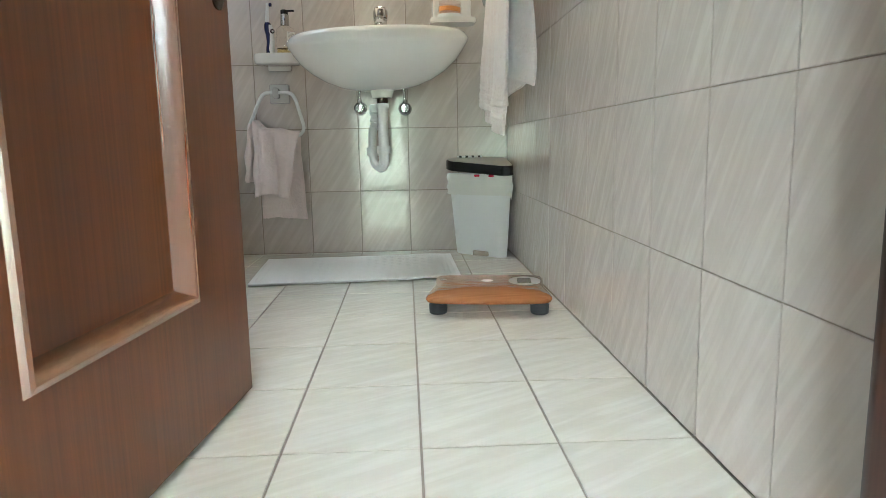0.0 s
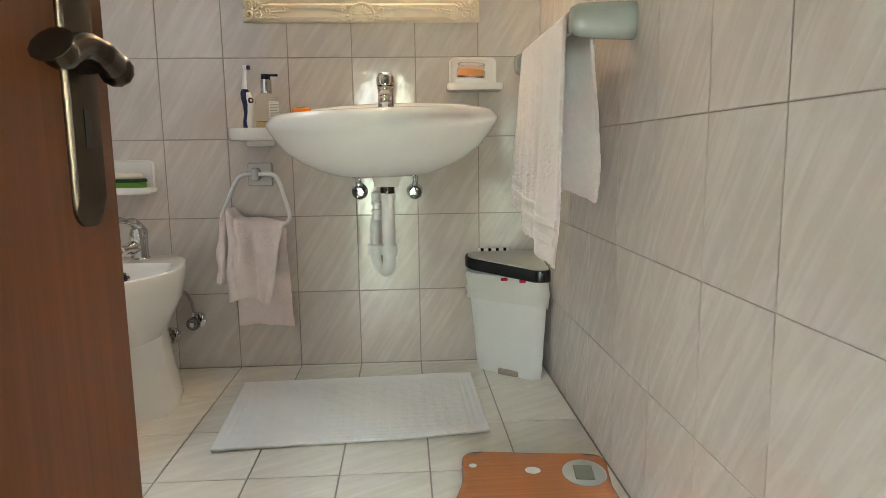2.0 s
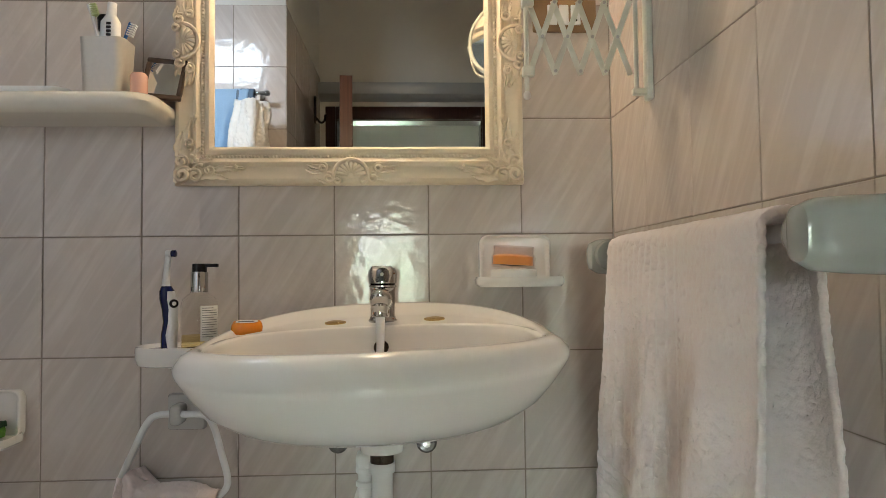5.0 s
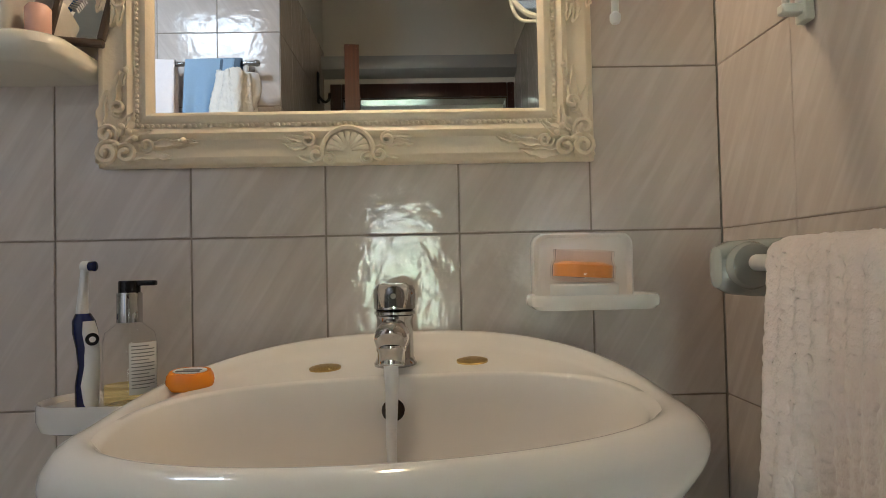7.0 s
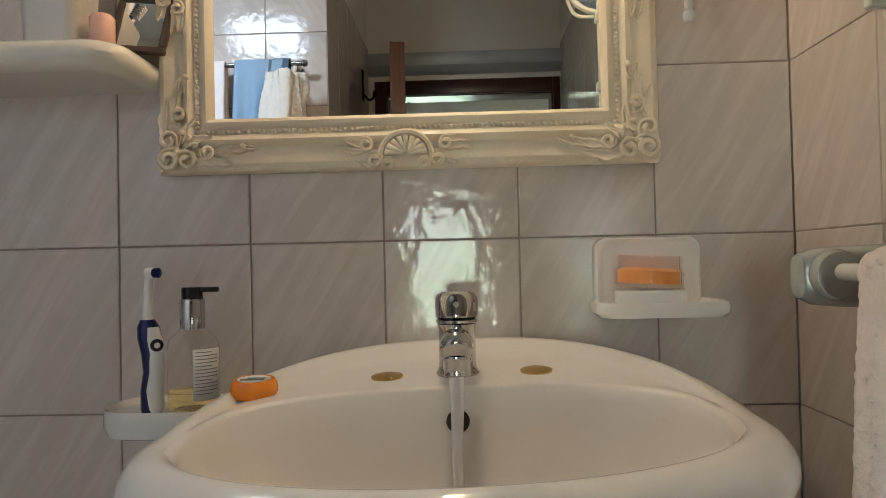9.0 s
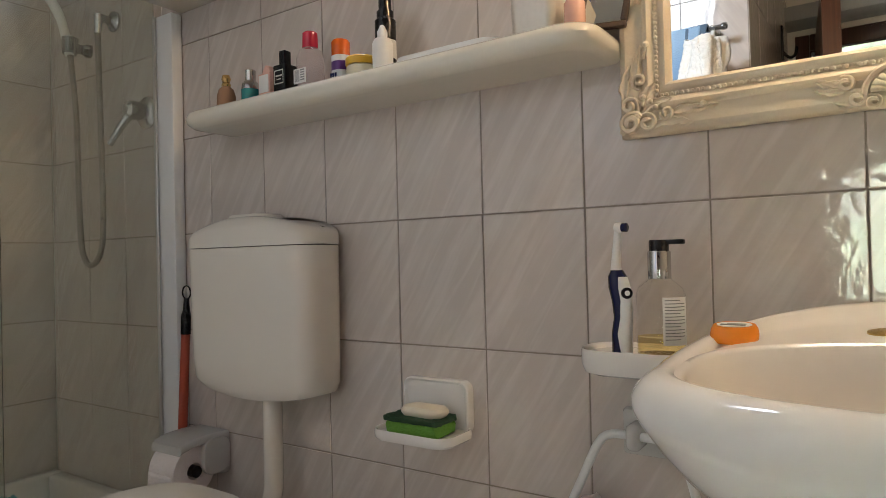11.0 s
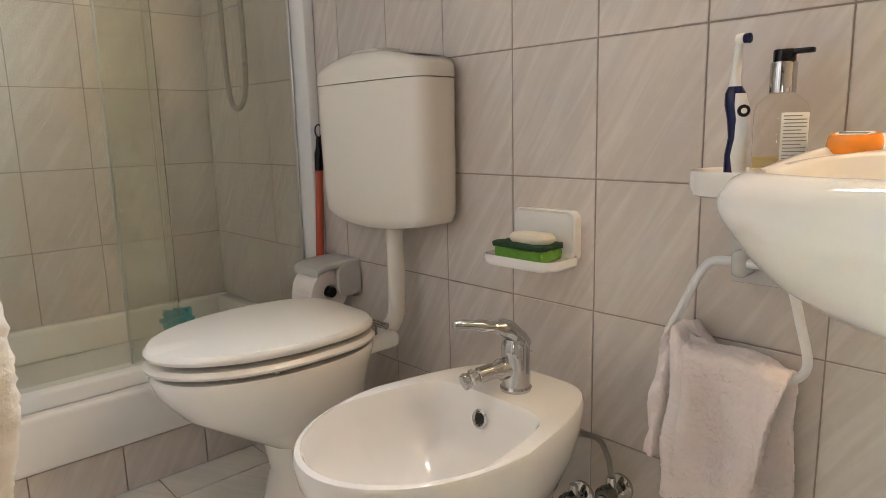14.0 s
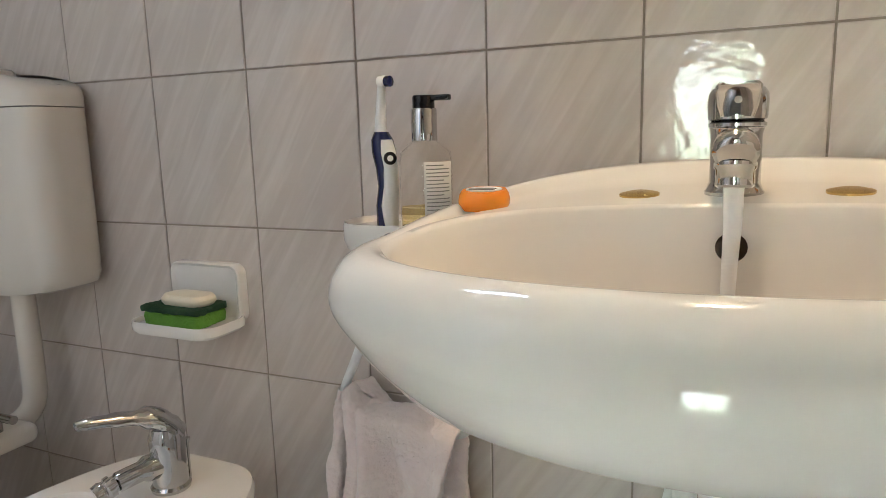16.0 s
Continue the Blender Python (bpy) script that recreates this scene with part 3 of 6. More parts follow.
tube(bm, curve([(-1.978, -0.060, 1.55), (-1.997, -0.075, 1.66), (-2.037, -0.10, 1.74), (-2.077, -0.13, 1.775)], 6), [0.013] * 7 + [0.014] * 6 + [0.017] * 6)
lathe(bm, [(0.012, -0.03), (0.040, -0.012), (0.043, 0.004), (0.036, 0.010)], (-2.092, -0.145, 1.775), axis=(0.2, -0.6, -0.75))
part("hand_shower", bm, WHITE_PLASTIC, sw, "white plastic hand shower")
bm = mesh()
tube(bm, curve([(-1.844, -0.047, 1.59), (-1.842, -0.045, 1.40), (-1.840, -0.042, 1.10), (-1.847, -0.045, 0.97), (-1.892, -0.05, 0.925), (-1.940, -0.05, 0.96), (-1.957, -0.05, 1.10), (-1.964, -0.05, 1.35), (-1.977, -0.058, 1.55)], 7), 0.0085, 10)
part("hose", bm, HOSE_METAL, sw)
mx = thing("shower_mixer", (-1.692, -0.02, 1.33), "chrome single lever shower mixer on the tiles", "tap")
part("rose", lathe(mesh(), [(0.045, 0), (0.045, 0.004), (0.036, 0.012), (0.024, 0.016)], (-1.677, 0.0, 1.345), axis=(0, -1, 0)), CHROME, mx)
part("body", lathe(mesh(), [(0.024, 0.014), (0.026, 0.04), (0.024, 0.058), (0.015, 0.066)], (-1.677, 0.0, 1.345), axis=(0, -1, 0)), CHROME, mx)
part("lever", tube(mesh(), [(-1.677, -0.05, 1.335), (-1.702, -0.07, 1.29), (-1.722, -0.085, 1.25)], [0.012, 0.010, 0.008]), CHROME, mx)
bm = mesh()
for k in range(46):
    c = Vector((-1.935, -0.29, 0.285)) + Vector((random.uniform(-1, 1), random.uniform(-1, 1), random.uniform(-0.7, 0.7))) * 0.032
    d = Vector((random.uniform(-1, 1), random.uniform(-1, 1), random.uniform(-1, 1))).normalized()
    e = d.orthogonal()
    tube(bm, curve([c - d * 0.022, c + e * 0.012, c + d * 0.022], 3), 0.006, 5)
rbox(bm, (-1.97, -0.325, 0.1705), (-1.90, -0.255, 0.275), 0.03, 3)
single("bath_puff", bm, TURQUOISE, "turquoise net bath puff standing in the shower", "bath puff")

sq = thing("floor_brush", (-1.46, -0.05, 0.0), "red-handled brush standing behind the cistern", "brush")
part("handle", tube(mesh(), [(-1.486, -0.050, 0.06), (-1.475, -0.05, 0.40), (-1.452, -0.045, 0.76)], [0.012, 0.012, 0.011], 12), RED_WOOD, sq)
part("grip", tube(mesh(), [(-1.453, -0.045, 0.745), (-1.450, -0.045, 0.79), (-1.448, -0.045, 0.805), (-1.447, -0.045, 0.835)], [0.0125, 0.0125, 0.009, 0.006], 12), BLACK, sq)
part("hanging_loop", tube(mesh(), [(-1.446 + 0.017 * math.sin(a * 0.5236), -0.045, 0.850 - 0.017 * math.cos(a * 0.5236)) for a in range(12)] + [(-1.446, -0.045, 0.833)], 0.002, 6), BLACK, sq)
bm = mesh()
rbox(bm, (-1.51, -0.085, 0.035), (-1.46, -0.015, 0.065), 0.006, 2)
rbox(bm, (-1.508, -0.083, 0.001), (-1.462, -0.017, 0.036))
part("head", bm, BLACK, sq)

# ---- toilet ----
TX = -1.175
wc = thing("toilet", (TX, -0.35, 0), "white ceramic floor-standing toilet with its lid closed", "toilet")
bm = mesh()
prof = [(0.100, 0.22, 0.11, 0.0, -0.30), (0.098, 0.21, 0.10, 0.03, -0.30), (0.082, 0.18, 0.085, 0.10, -0.30), (0.085, 0.17, 0.10, 0.17, -0.30), (0.120, 0.17, 0.17, 0.23, -0.32), (0.155, 0.18, 0.235, 0.29, -0.34), (0.172, 0.20, 0.272, 0.345, -0.345), (0.176, 0.21, 0.28, 0.375, -0.345), (0.172, 0.21, 0.276, 0.385, -0.345)]
loft(bm, [oval(TX, cy, a, b, f, z, 2.15) for a, b, f, z, cy in prof])
rbox(bm, (TX - 0.115, -0.21, 0.345), (TX + 0.115, -0.095, 0.386), 0.018, 4)
part("bowl", bm, CERAMIC, wc)


def seat_ring(k, z):
    return [Vector((TX + x * k, -0.365 + y * k, z)) for x, y in seat_outline]


seat_outline = []
for i in range(64):
    a = 2 * math.pi * i / 64
    c, s = math.cos(a), math.sin(a)
    n = 3.8 if s > 0 else 2.0
    seat_outline.append((0.180 * math.copysign(abs(c) ** (2 / n), c) * (1.0 - 0.10 * max(0, s)), (0.205 if s > 0 else 0.272) * math.copysign(abs(s) ** (2 / n), s)))
for nm, z0, z1, k in (("seat", 0.395, 0.412, 1.0), ("lid", 0.4215, 0.442, 0.985)):
    bm = mesh()
    loft(bm, [seat_ring(k * 0.96, z0), seat_ring(k * 0.99, z0 + 0.003), seat_ring(k, z0 + 0.009), seat_ring(k * 0.992, z1 - 0.006), seat_ring(k * 0.965, z1), seat_ring(k * 0.6, z1 + 0.003), seat_ring(k * 0.2, z1 + 0.004)])
    part(nm, bm, SEAT_PLASTIC, wc)
for x in (TX - 0.09, TX + 0.09):
    bm = mesh()
    tube(bm, [(x, -0.158, 0.384), (x, -0.158, 0.416)], 0.008)
    tube(bm, [(x - 0.03, -0.158, 0.415), (x + 0.048, -0.158, 0.415)], [0.007, 0.008], 12)
    part("hinge", bm, CHROME, wc)
for x, y in ((TX + 0.14, -0.44), (TX - 0.14, -0.44), (TX + 0.13, -0.26), (TX - 0.13, -0.26)):
    part("seat_buffer", rbox(mesh(), (x - 0.010, y - 0.006, 0.384), (x + 0.010, y + 0.006, 0.396), 0.002, 1), WHITE_PLASTIC, wc)

CX0, CX1, CD = -1.342, -0.938, 0.125
cist = thing("cistern", ((CX0 + CX1) / 2, 0, 0.64), "ivory plastic wall-hung cistern over the toilet", "cistern")


def cistern_ring(z, k, depth, drop=0.0):
    pts = []
    w, cx = (CX1 - CX0) * k, (CX0 + CX1) / 2
    for x, y in dense(rounded_rect(w, depth, 0.042, 6)):
        yy = y - depth / 2
        yy = min(yy, 0.0) * (1 + 0.05 * math.cos(math.pi * x / w))
        pts.append(Vector((cx + x, yy - 0.001, z - drop * (1 - (2 * x / (CX1 - CX0)) ** 2))))
    return pts


bm = mesh()
loft(bm, [cistern_ring(0.646, 0.84, 0.085, 0.026), cistern_ring(0.649, 0.92, 0.103, 0.025), cistern_ring(0.666, 0.975, 0.117, 0.022), cistern_ring(0.71, 0.985, 0.121, 0.01), cistern_ring(0.80, 0.99, 0.123), cistern_ring(0.9545, 0.995, CD)])
part("tank", bm, PLASTIC, cist)
bm = mesh()
loft(bm, [cistern_ring(0.9565, 1.0, CD + 0.001), cistern_ring(0.964, 1.0, CD + 0.001, -0.006), cistern_ring(0.972, 1.0, CD + 0.001, -0.026), cistern_ring(0.979, 0.99, CD - 0.003, -0.034), cistern_ring(0.984, 0.965, CD - 0.012, -0.037), cistern_ring(0.986, 0.90, CD - 0.03, -0.037), cistern_ring(0.987, 0.5, CD - 0.07, -0.03)])
part("tank_lid", bm, PLASTIC, cist)
bm = mesh()
loft(bm, [[Vector(((CX0 + CX1) / 2 - 0.02 + x * k, -0.060 + y * k, z)) for x, y in rounded_rect(0.12, 0.075, 0.02)] for k, z in ((1.1, 1.008), (1.0, 1.026), (0.92, 1.029))])
part("flush_button", bm, PLASTIC, cist)
bm = mesh()
PX = -1.115
tube(bm, curve([(PX, -0.062, 0.66), (PX, -0.062, 0.58), (PX, -0.062, 0.48), (PX - 0.002, -0.066, 0.405), (PX - 0.012, -0.092, 0.372), (PX - 0.03, -0.13, 0.366)], 7), 0.0215, 18)
part("flush_pipe", bm, PLASTIC, cist)

# ---- bidet ----
BX = -0.630
bid = thing("bidet", (BX, -0.35, 0), "white ceramic bidet with chrome mixer", "bidet")


def bidet_ring(k, z, wide=1.0, back=-0.112, front=-0.620, squash=1.0):
    pts = []
    cy, hl = (back + front) / 2, (back - front) / 2
    for i in range(64):
        a = 2 * math.pi * i / 64
        c, s = math.cos(a), math.sin(a)
        n = 4.5 if s > 0 else 2.0
        y = math.copysign(abs(s) ** (2 / n), s)
        x = math.copysign(abs(c) ** (2 / n), c)
        w = 0.178 * wide * (1.0 - 0.30 * max(0.0, y) ** 1.2)
        pts.append(Vector((BX + w * x * k, cy + hl * y * (1 - (1 - k) * squash), z)))
    return pts


bm = mesh()
rows = [bidet_ring(1, 0.0, 0.74, -0.130, -0.500), bidet_ring(1, 0.02, 0.73, -0.132, -0.498), bidet_ring(1, 0.12, 0.58, -0.140, -0.465), bidet_ring(1, 0.20, 0.53, -0.140, -0.470), bidet_ring(1, 0.26, 0.76, -0.135, -0.545), bidet_ring(1, 0.31, 0.91, -0.122, -0.590), bidet_ring(1, 0.36, 0.985, -0.114, -0.615), bidet_ring(1, 0.392, 1.0), bidet_ring(0.985, 0.399, 1.0), bidet_ring(0.95, 0.401, 1.0)]


def bidet_in(k, z):
    pts = []
    for i in range(64):
        a = 2 * math.pi * i / 64
        c, s = math.cos(a), math.sin(a)
        n = 6.0 if s > 0 else 2.0
        y = math.copysign(abs(s) ** (2 / n), s)
        x = math.copysign(abs(c) ** (2 / n), c) * (1 - 0.10 * max(0.0, y))
        pts.append(Vector((BX + 0.157 * x * (1 - 0.06 * max(0.0, y)) * k, -0.424 + (0.168 if y > 0 else 0.182) * y * k, z)))
    return pts


rows += [bidet_in(1.0, 0.399), bidet_in(0.975, 0.392), bidet_in(0.93, 0.36), bidet_in(0.84, 0.31), bidet_in(0.62, 0.275), bidet_in(0.3, 0.262), bidet_in(0.08, 0.260)]
loft(bm, rows)
part("basin", bm, CERAMIC, bid)
bm = mesh()
lathe(bm, [(0.010, 0.0), (0.015, 0.001), (0.017, 0.004), (0.013, 0.006), (0.011, 0.003)], (BX - 0.012, -0.2685, 0.358), 20, (0, -1, 0.22))
ov = part("overflow_ring", bm, CHROME, bid)
part("overflow_hole", lathe(mesh(), [(0.0105, 0.002), (0.0105, 0.0036)], (BX - 0.012, -0.2685, 0.358), 16, (0, -1, 0.22)), BLACK, ov)
part("fixing_cap", lathe(mesh(), [(0.009, 0), (0.009, 0.004), (0.005, 0.006)], (BX + 0.112, -0.30, 0.042), 12, (1, 0, 0.1)), BRASS, bid)
bm = mesh()
TBX, TBY = BX + 0.012, -0.205
lathe(bm, [(0.027, 0.4), (0.028, 0.405), (0.0245, 0.409), (0.0235, 0.435), (0.0245, 0.462), (0.025, 0.480), (0.020, 0.493), (0.0, 0.497)], (TBX, TBY, 0))
tube(bm, curve([(TBX, TBY, 0.440), (TBX - 0.012, TBY - 0.030, 0.440), (TBX - 0.025, TBY - 0.062, 0.436), (TBX - 0.029, TBY - 0.072, 0.434)], 5), [0.019] * 6 + [0.0145] * 6 + [0.012] * 4)
tube(bm, [(TBX - 0.029, TBY - 0.072, 0.434), (TBX - 0.031, TBY - 0.078, 0.432), (TBX - 0.0325, TBY - 0.081, 0.431), (TBX - 0.034, TBY - 0.085, 0.430), (TBX - 0.037, TBY - 0.093, 0.427)], [0.0155, 0.0155, 0.0125, 0.0145, 0.0135], 18)
tap = part("mixer_body", bm, CHROME, bid)
bm = mesh()
tube(bm, curve([(TBX + 0.004, TBY + 0.012, 0.478), (TBX - 0.004, TBY - 0.010, 0.508), (TBX - 0.022, TBY - 0.05, 0.521), (TBX - 0.04, TBY - 0.092, 0.529), (TBX - 0.045, TBY - 0.104, 0.528)], 5), [0.018] * 3 + [0.015] * 5 + [0.0095] * 4 + [0.0075] * 4 + [0.006] * 4 + [0.004], 14, flat=1.3)
part("mixer_lever", bm, CHROME, bid)
part("pop_up_rod", tube(mesh(), [(TBX + 0.004, TBY + 0.032, 0.40), (TBX + 0.004, TBY + 0.032, 0.452), (TBX + 0.004, TBY + 0.032, 0.462)], [0.002, 0.002, 0.005], 8), CHROME, bid)


def angle_valve(name, x, z, label, rod=None):
    t = thing(name, (x, 0, z), label, "valve", "angle valves under the fittings")
    part("rose", lathe(mesh(), [(0.027, 0.0), (0.026, 0.006), (0.016, 0.012)], (x, 0, z), 24, (0, -1, 0)), CHROME, t)
    bm = mesh()
    tube(bm, [(x, -0.010, z), (x, -0.040, z)], 0.010)
    tube(bm, [(x, -0.035, z - 0.004), (x, -0.035, z + 0.020), (x, -0.035, z + 0.034)], [0.009, 0.010, 0.008])
    part("body", bm, CHROME, t)
    knob = part("knob", lathe(mesh(), [(0.013, 0.038), (0.0195, 0.041), (0.021, 0.046), (0.0205, 0.058), (0.016, 0.063), (0.0, 0.064)], (x, 0, z), 20, (0, -1, 0)), DARK_CHROME, t, "dull chrome knob")
    part("knob_cap", lathe(mesh(), [(0.009, 0.0635), (0.008, 0.067), (0.0, 0.0675)], (x, 0, z), 14, (0, -1, 0)), CHROME, knob)
    part("spindle_nut", tube(mesh(), [(x, -0.035, z - 0.022), (x, -0.035, z - 0.004)], [0.006, 0.008], 6), CHROME, t)
    if rod:
        part("supply_pipe", tube(mesh(), curve(rod, 6), 0.0055, 10), CHROME if "sink" in label else HOSE_METAL, t)
    return t


angle_valve("angle_valve", -0.530, 0.165, "chrome angle valve with braided hose beside the bidet", [(-0.530, -0.035, 0.20), (-0.540, -0.036, 0.24), (-0.56, -0.05, 0.275), (-0.60, -0.13, 0.30)])
angle_valve("angle_valve", -0.615, 0.115, "chrome angle valve low behind the bidet")
angle_valve("angle_valve", 0.012, 0.578, "chrome angle valve under the sink", [(0.012, -0.035, 0.61), (0.016, -0.040, 0.655), (0.03, -0.08, 0.70)])
angle_valve("angle_valve", 0.190, 0.575, "chrome angle valve under the sink", [(0.190, -0.035, 0.607), (0.186, -0.040, 0.652), (0.172, -0.08, 0.70)])

# ---- sink ----
SX, SY = 0.103, -0.245
sink = thing("washbasin", (SX, -0.2, 0.64), "white oval ceramic washbasin hung on the tiled wall", "sink")
TL, LEAN = 0.10, 0.026


def basin_z(x, z):
    """The basin hangs a little out of true, its +x side higher."""
    return z + LEAN * (x - SX)


def outline(a, back, front, yc, n_back, n_front, height):
    """A ring of the basin; height gives z from the way towards the wall (0 at the front, 1 at the wall)."""
    out = []
    for i in range(96):
        t = 2 * math.pi * i / 96
        c, q = math.cos(t), math.sin(t)
        n = n_back if q > 0 else n_front
        x = SX + a * math.copysign(abs(c) ** (2 / n), c)
        y = min(yc + (back if q > 0 else front) * math.copysign(abs(q) ** (2 / n), q), -0.002)
        s = min(1.0, max(0.0, (y + 0.54) / 0.54))
        out.append(Vector((x, y, basin_z(x, height(s)))))
    return out


def crest_z(s, drop=0.0):
    return 0.810 + 0.048 * max(0.0, (s - 0.39) / 0.61) ** 1.25 - drop


def belly(k, z, y, f):
    return outline(0.312 * k, 0.328 * k, 0.215 * f, -0.330 + y, 2.2, 2.1, lambda s: z - 0.017 * k * (1 - min(1.0, s / 0.39)))


def bowl(k, z, zb=None, yc=-0.345):
    return outline(0.254 * k, 0.140 * k, 0.148 * k, yc, 2.7, 2.2, lambda s: z + ((zb or z) - z) * max(0.0, (s - 0.2) / 0.42))


bm = mesh()
rings = [belly(0.10, 0.630, 0.10, 0.05), belly(0.28, 0.631, 0.09, 0.15), belly(0.44, 0.640, 0.07, 0.32), belly(0.60, 0.658, 0.045, 0.50), belly(0.74, 0.683, 0.025, 0.70), belly(0.86, 0.715, 0.012, 0.875), belly(0.93, 0.745, 0.005, 0.955), belly(0.98, 0.770, 0.0, 0.993)]
rings += [outline(0.312 * k, 0.328, 0.215 * k, -0.330, 2.3, 2.1, lambda s, d=d: 0.762 + 0.025 * min(1.0, s / 0.39) + 0.038 * max(0.0, (s - 0.39) / 0.61) + d) for k, d in ((0.997, -0.005), (1.0, 0.0), (0.997, 0.005))]
rings += [outline(0.3085, 0.328, 0.208, -0.330, 2.35, 2.1, lambda s: crest_z(s, 0.020)), outline(0.300, 0.327, 0.198, -0.330, 2.4, 2.1, lambda s: crest_z(s, 0.008)), outline(0.289, 0.324, 0.189, -0.330, 2.4, 2.1, lambda s: crest_z(s, 0.002)), outline(0.279, 0.318, 0.181, -0.330, 2.4, 2.1, lambda s: crest_z(s)), outline(0.273, 0.306, 0.175, -0.330, 2.4, 2.1, lambda s: crest_z(s, 0.001)), outline(0.268, 0.288, 0.170, -0.330, 2.5, 2.1, lambda s: crest_z(s, 0.002 + 0.008 * s)), outline(0.265, 0.262, 0.168, -0.330, 2.6, 2.1, lambda s: crest_z(s, 0.003 + 0.014 * s))]
rings += [bowl(1.045, 0.803, 0.8225), bowl(1.015, 0.801, 0.8215), bowl(1.0, 0.797, 0.8185), bowl(0.975, 0.785, 0.806), bowl(0.93, 0.768, 0.788), bowl(0.86, 0.748, 0.763), bowl(0.76, 0.726, 0.736), bowl(0.62, 0.708), bowl(0.42, 0.697), bowl(0.15, 0.691)]
loft(bm, rings)
part("basin", bm, CERAMIC, sink, smooth=85)
for x in (0.018, 0.205):
    part("tap_hole_cover", lathe(mesh(), [(0.020, 0.0), (0.020, 0.002), (0.012, 0.004), (0.0, 0.0042)], (x, -0.145, basin_z(x, 0.8262)), 24, (-LEAN, -TL, 1)), BRASS, sink, "worn brass tap-hole cover")
part("overflow_hole", lathe(mesh(), [(0.013, -0.004), (0.0135, 0.003), (0.011, 0.004)], (0.107, -0.2145, 0.784), 20, (0, -1, 0.5)), BRONZE, sink)
part("waste_collar", lathe(mesh(), [(0.045, 0.634), (0.040, 0.615), (0.038, 0.603), (0.020, 0.602)], (0.107, -0.215, 0)), CERAMIC, sink)
trap = thing("siphon_trap", (0.107, -0.2, 0.34), "white plastic siphon trap under the sink", "drain pipe")
part("tailpiece", tube(mesh(), [(0.107, -0.215, 0.605), (0.107, -0.215, 0.57)], 0.021, 20), BRONZE, trap, "tarnished metal tailpiece")
bm = mesh()
tube(bm, [(0.107, -0.215, 0.578), (0.107, -0.215, 0.42)], 0.0185, 20)
tube(bm, curve([(0.107, -0.215, 0.43), (0.107, -0.215, 0.385), (0.103, -0.20, 0.358), (0.088, -0.185, 0.350), (0.068, -0.170, 0.37), (0.064, -0.165, 0.42), (0.064, -0.160, 0.47), (0.068, -0.13, 0.50), (0.080, -0.08, 0.507), (0.08, 0.004, 0.507)], 6), [0.0185] * 18 + [0.0155] * 37, 18)
part("pipe", bm, WHITE_PLASTIC, trap)
for nm, pts, r in (("collar", [(0.107, -0.215, 0.430), (0.107, -0.215, 0.402)], 0.025), ("collar", [(0.064, -0.165, 0.425), (0.064, -0.165, 0.395)], 0.024), ("collar", [(0.107, -0.215, 0.583), (0.107, -0.215, 0.566)], 0.023)):
    part(nm, tube(mesh(), pts, r, 20), WHITE_PLASTIC, trap)
part("inlet_branch", rbox(mesh(), (0.056, -0.17, 0.555), (0.088, -0.13, 0.585), 0.008, 3), WHITE_PLASTIC, trap)
part("inlet_pipe", tube(mesh(), [(0.072, -0.15, 0.56), (0.073, -0.15, 0.50)], 0.013, 14), WHITE_PLASTIC, trap)
for z in (0.545, 0.520):
    part("inlet_nut", lathe(mesh(), [(0.014, 0.0), (0.0175, 0.002), (0.0175, 0.010), (0.014, 0.012)], (0.0725, -0.15, z), 12), WHITE_PLASTIC, trap)

mix = thing("basin_mixer", (0.107, -0.14, 0.82), "chrome single lever mixer tap on the washbasin", "tap")
bz, TY = 0.8255, -0.138
bm = mesh()
lathe(bm, [(0.027, bz - 0.003), (0.0275, bz + 0.003), (0.0255, bz + 0.006), (0.0235, bz + 0.012), (0.0232, bz + 0.058), (0.0245, bz + 0.064)], (0.107, TY, 0))
tube(bm, curve([(0.107, TY, bz + 0.034), (0.107, TY - 0.035, bz + 0.041), (0.107, TY - 0.070, bz + 0.046), (0.107, TY - 0.094, bz + 0.047), (0.107, TY - 0.108, bz + 0.045), (0.107, TY - 0.114, bz + 0.043)], 6), [0.020] * 12 + [0.019] * 6 + [0.0185] * 6 + [0.017, 0.016, 0.015, 0.013, 0.011, 0.008, 0.003], 18)
part("body", bm, CHROME, mix)
part("aerator", lathe(mesh(), [(0.0135, -0.012), (0.0155, -0.010), (0.0155, 0.003), (0.017, 0.005), (0.017, 0.010)], (0.107, TY - 0.0975, bz + 0.026), 24, (0, 0.12, 1)), CHROME, mix)
part("trim_ring", lathe(mesh(), [(0.0245, bz + 0.0645), (0.0265, bz + 0.066), (0.0265, bz + 0.069), (0.0235, bz + 0.071)], (0.107, TY, 0), 32), CHROME, mix)
bm = mesh()
lathe(bm, [(0.0235, bz + 0.071), (0.0268, bz + 0.073), (0.0275, bz + 0.090), (0.0268, bz + 0.097), (0.0235, bz + 0.102), (0.016, bz + 0.104), (0.0, bz + 0.1045)], (0.107, TY, 0), 32)
part("cartridge_cap", bm, CHROME, mix)
bm = mesh()
loft(bm, [[Vector((0.107 + x, TY + y0 + y, bz + h)) for x, y in rounded_rect(w, d, 0.004)] for w, d, y0, h in ((0.030, 0.012, -0.020, 0.075), (0.036, 0.014, -0.024, 0.085), (0.040, 0.014, -0.029, 0.096), (0.040, 0.012, -0.033, 0.103), (0.034, 0.009, -0.035, 0.106))])
lever = part("lever", bm, CHROME, mix)
part("temperature_mark", lathe(mesh(), [(0.0035, 0.0), (0.0030, 0.0012)], (0.107, TY - 0.0345, bz + 0.090), 12, (0, -1, 0.2)), GREY_LID, lever)
bm = mesh()
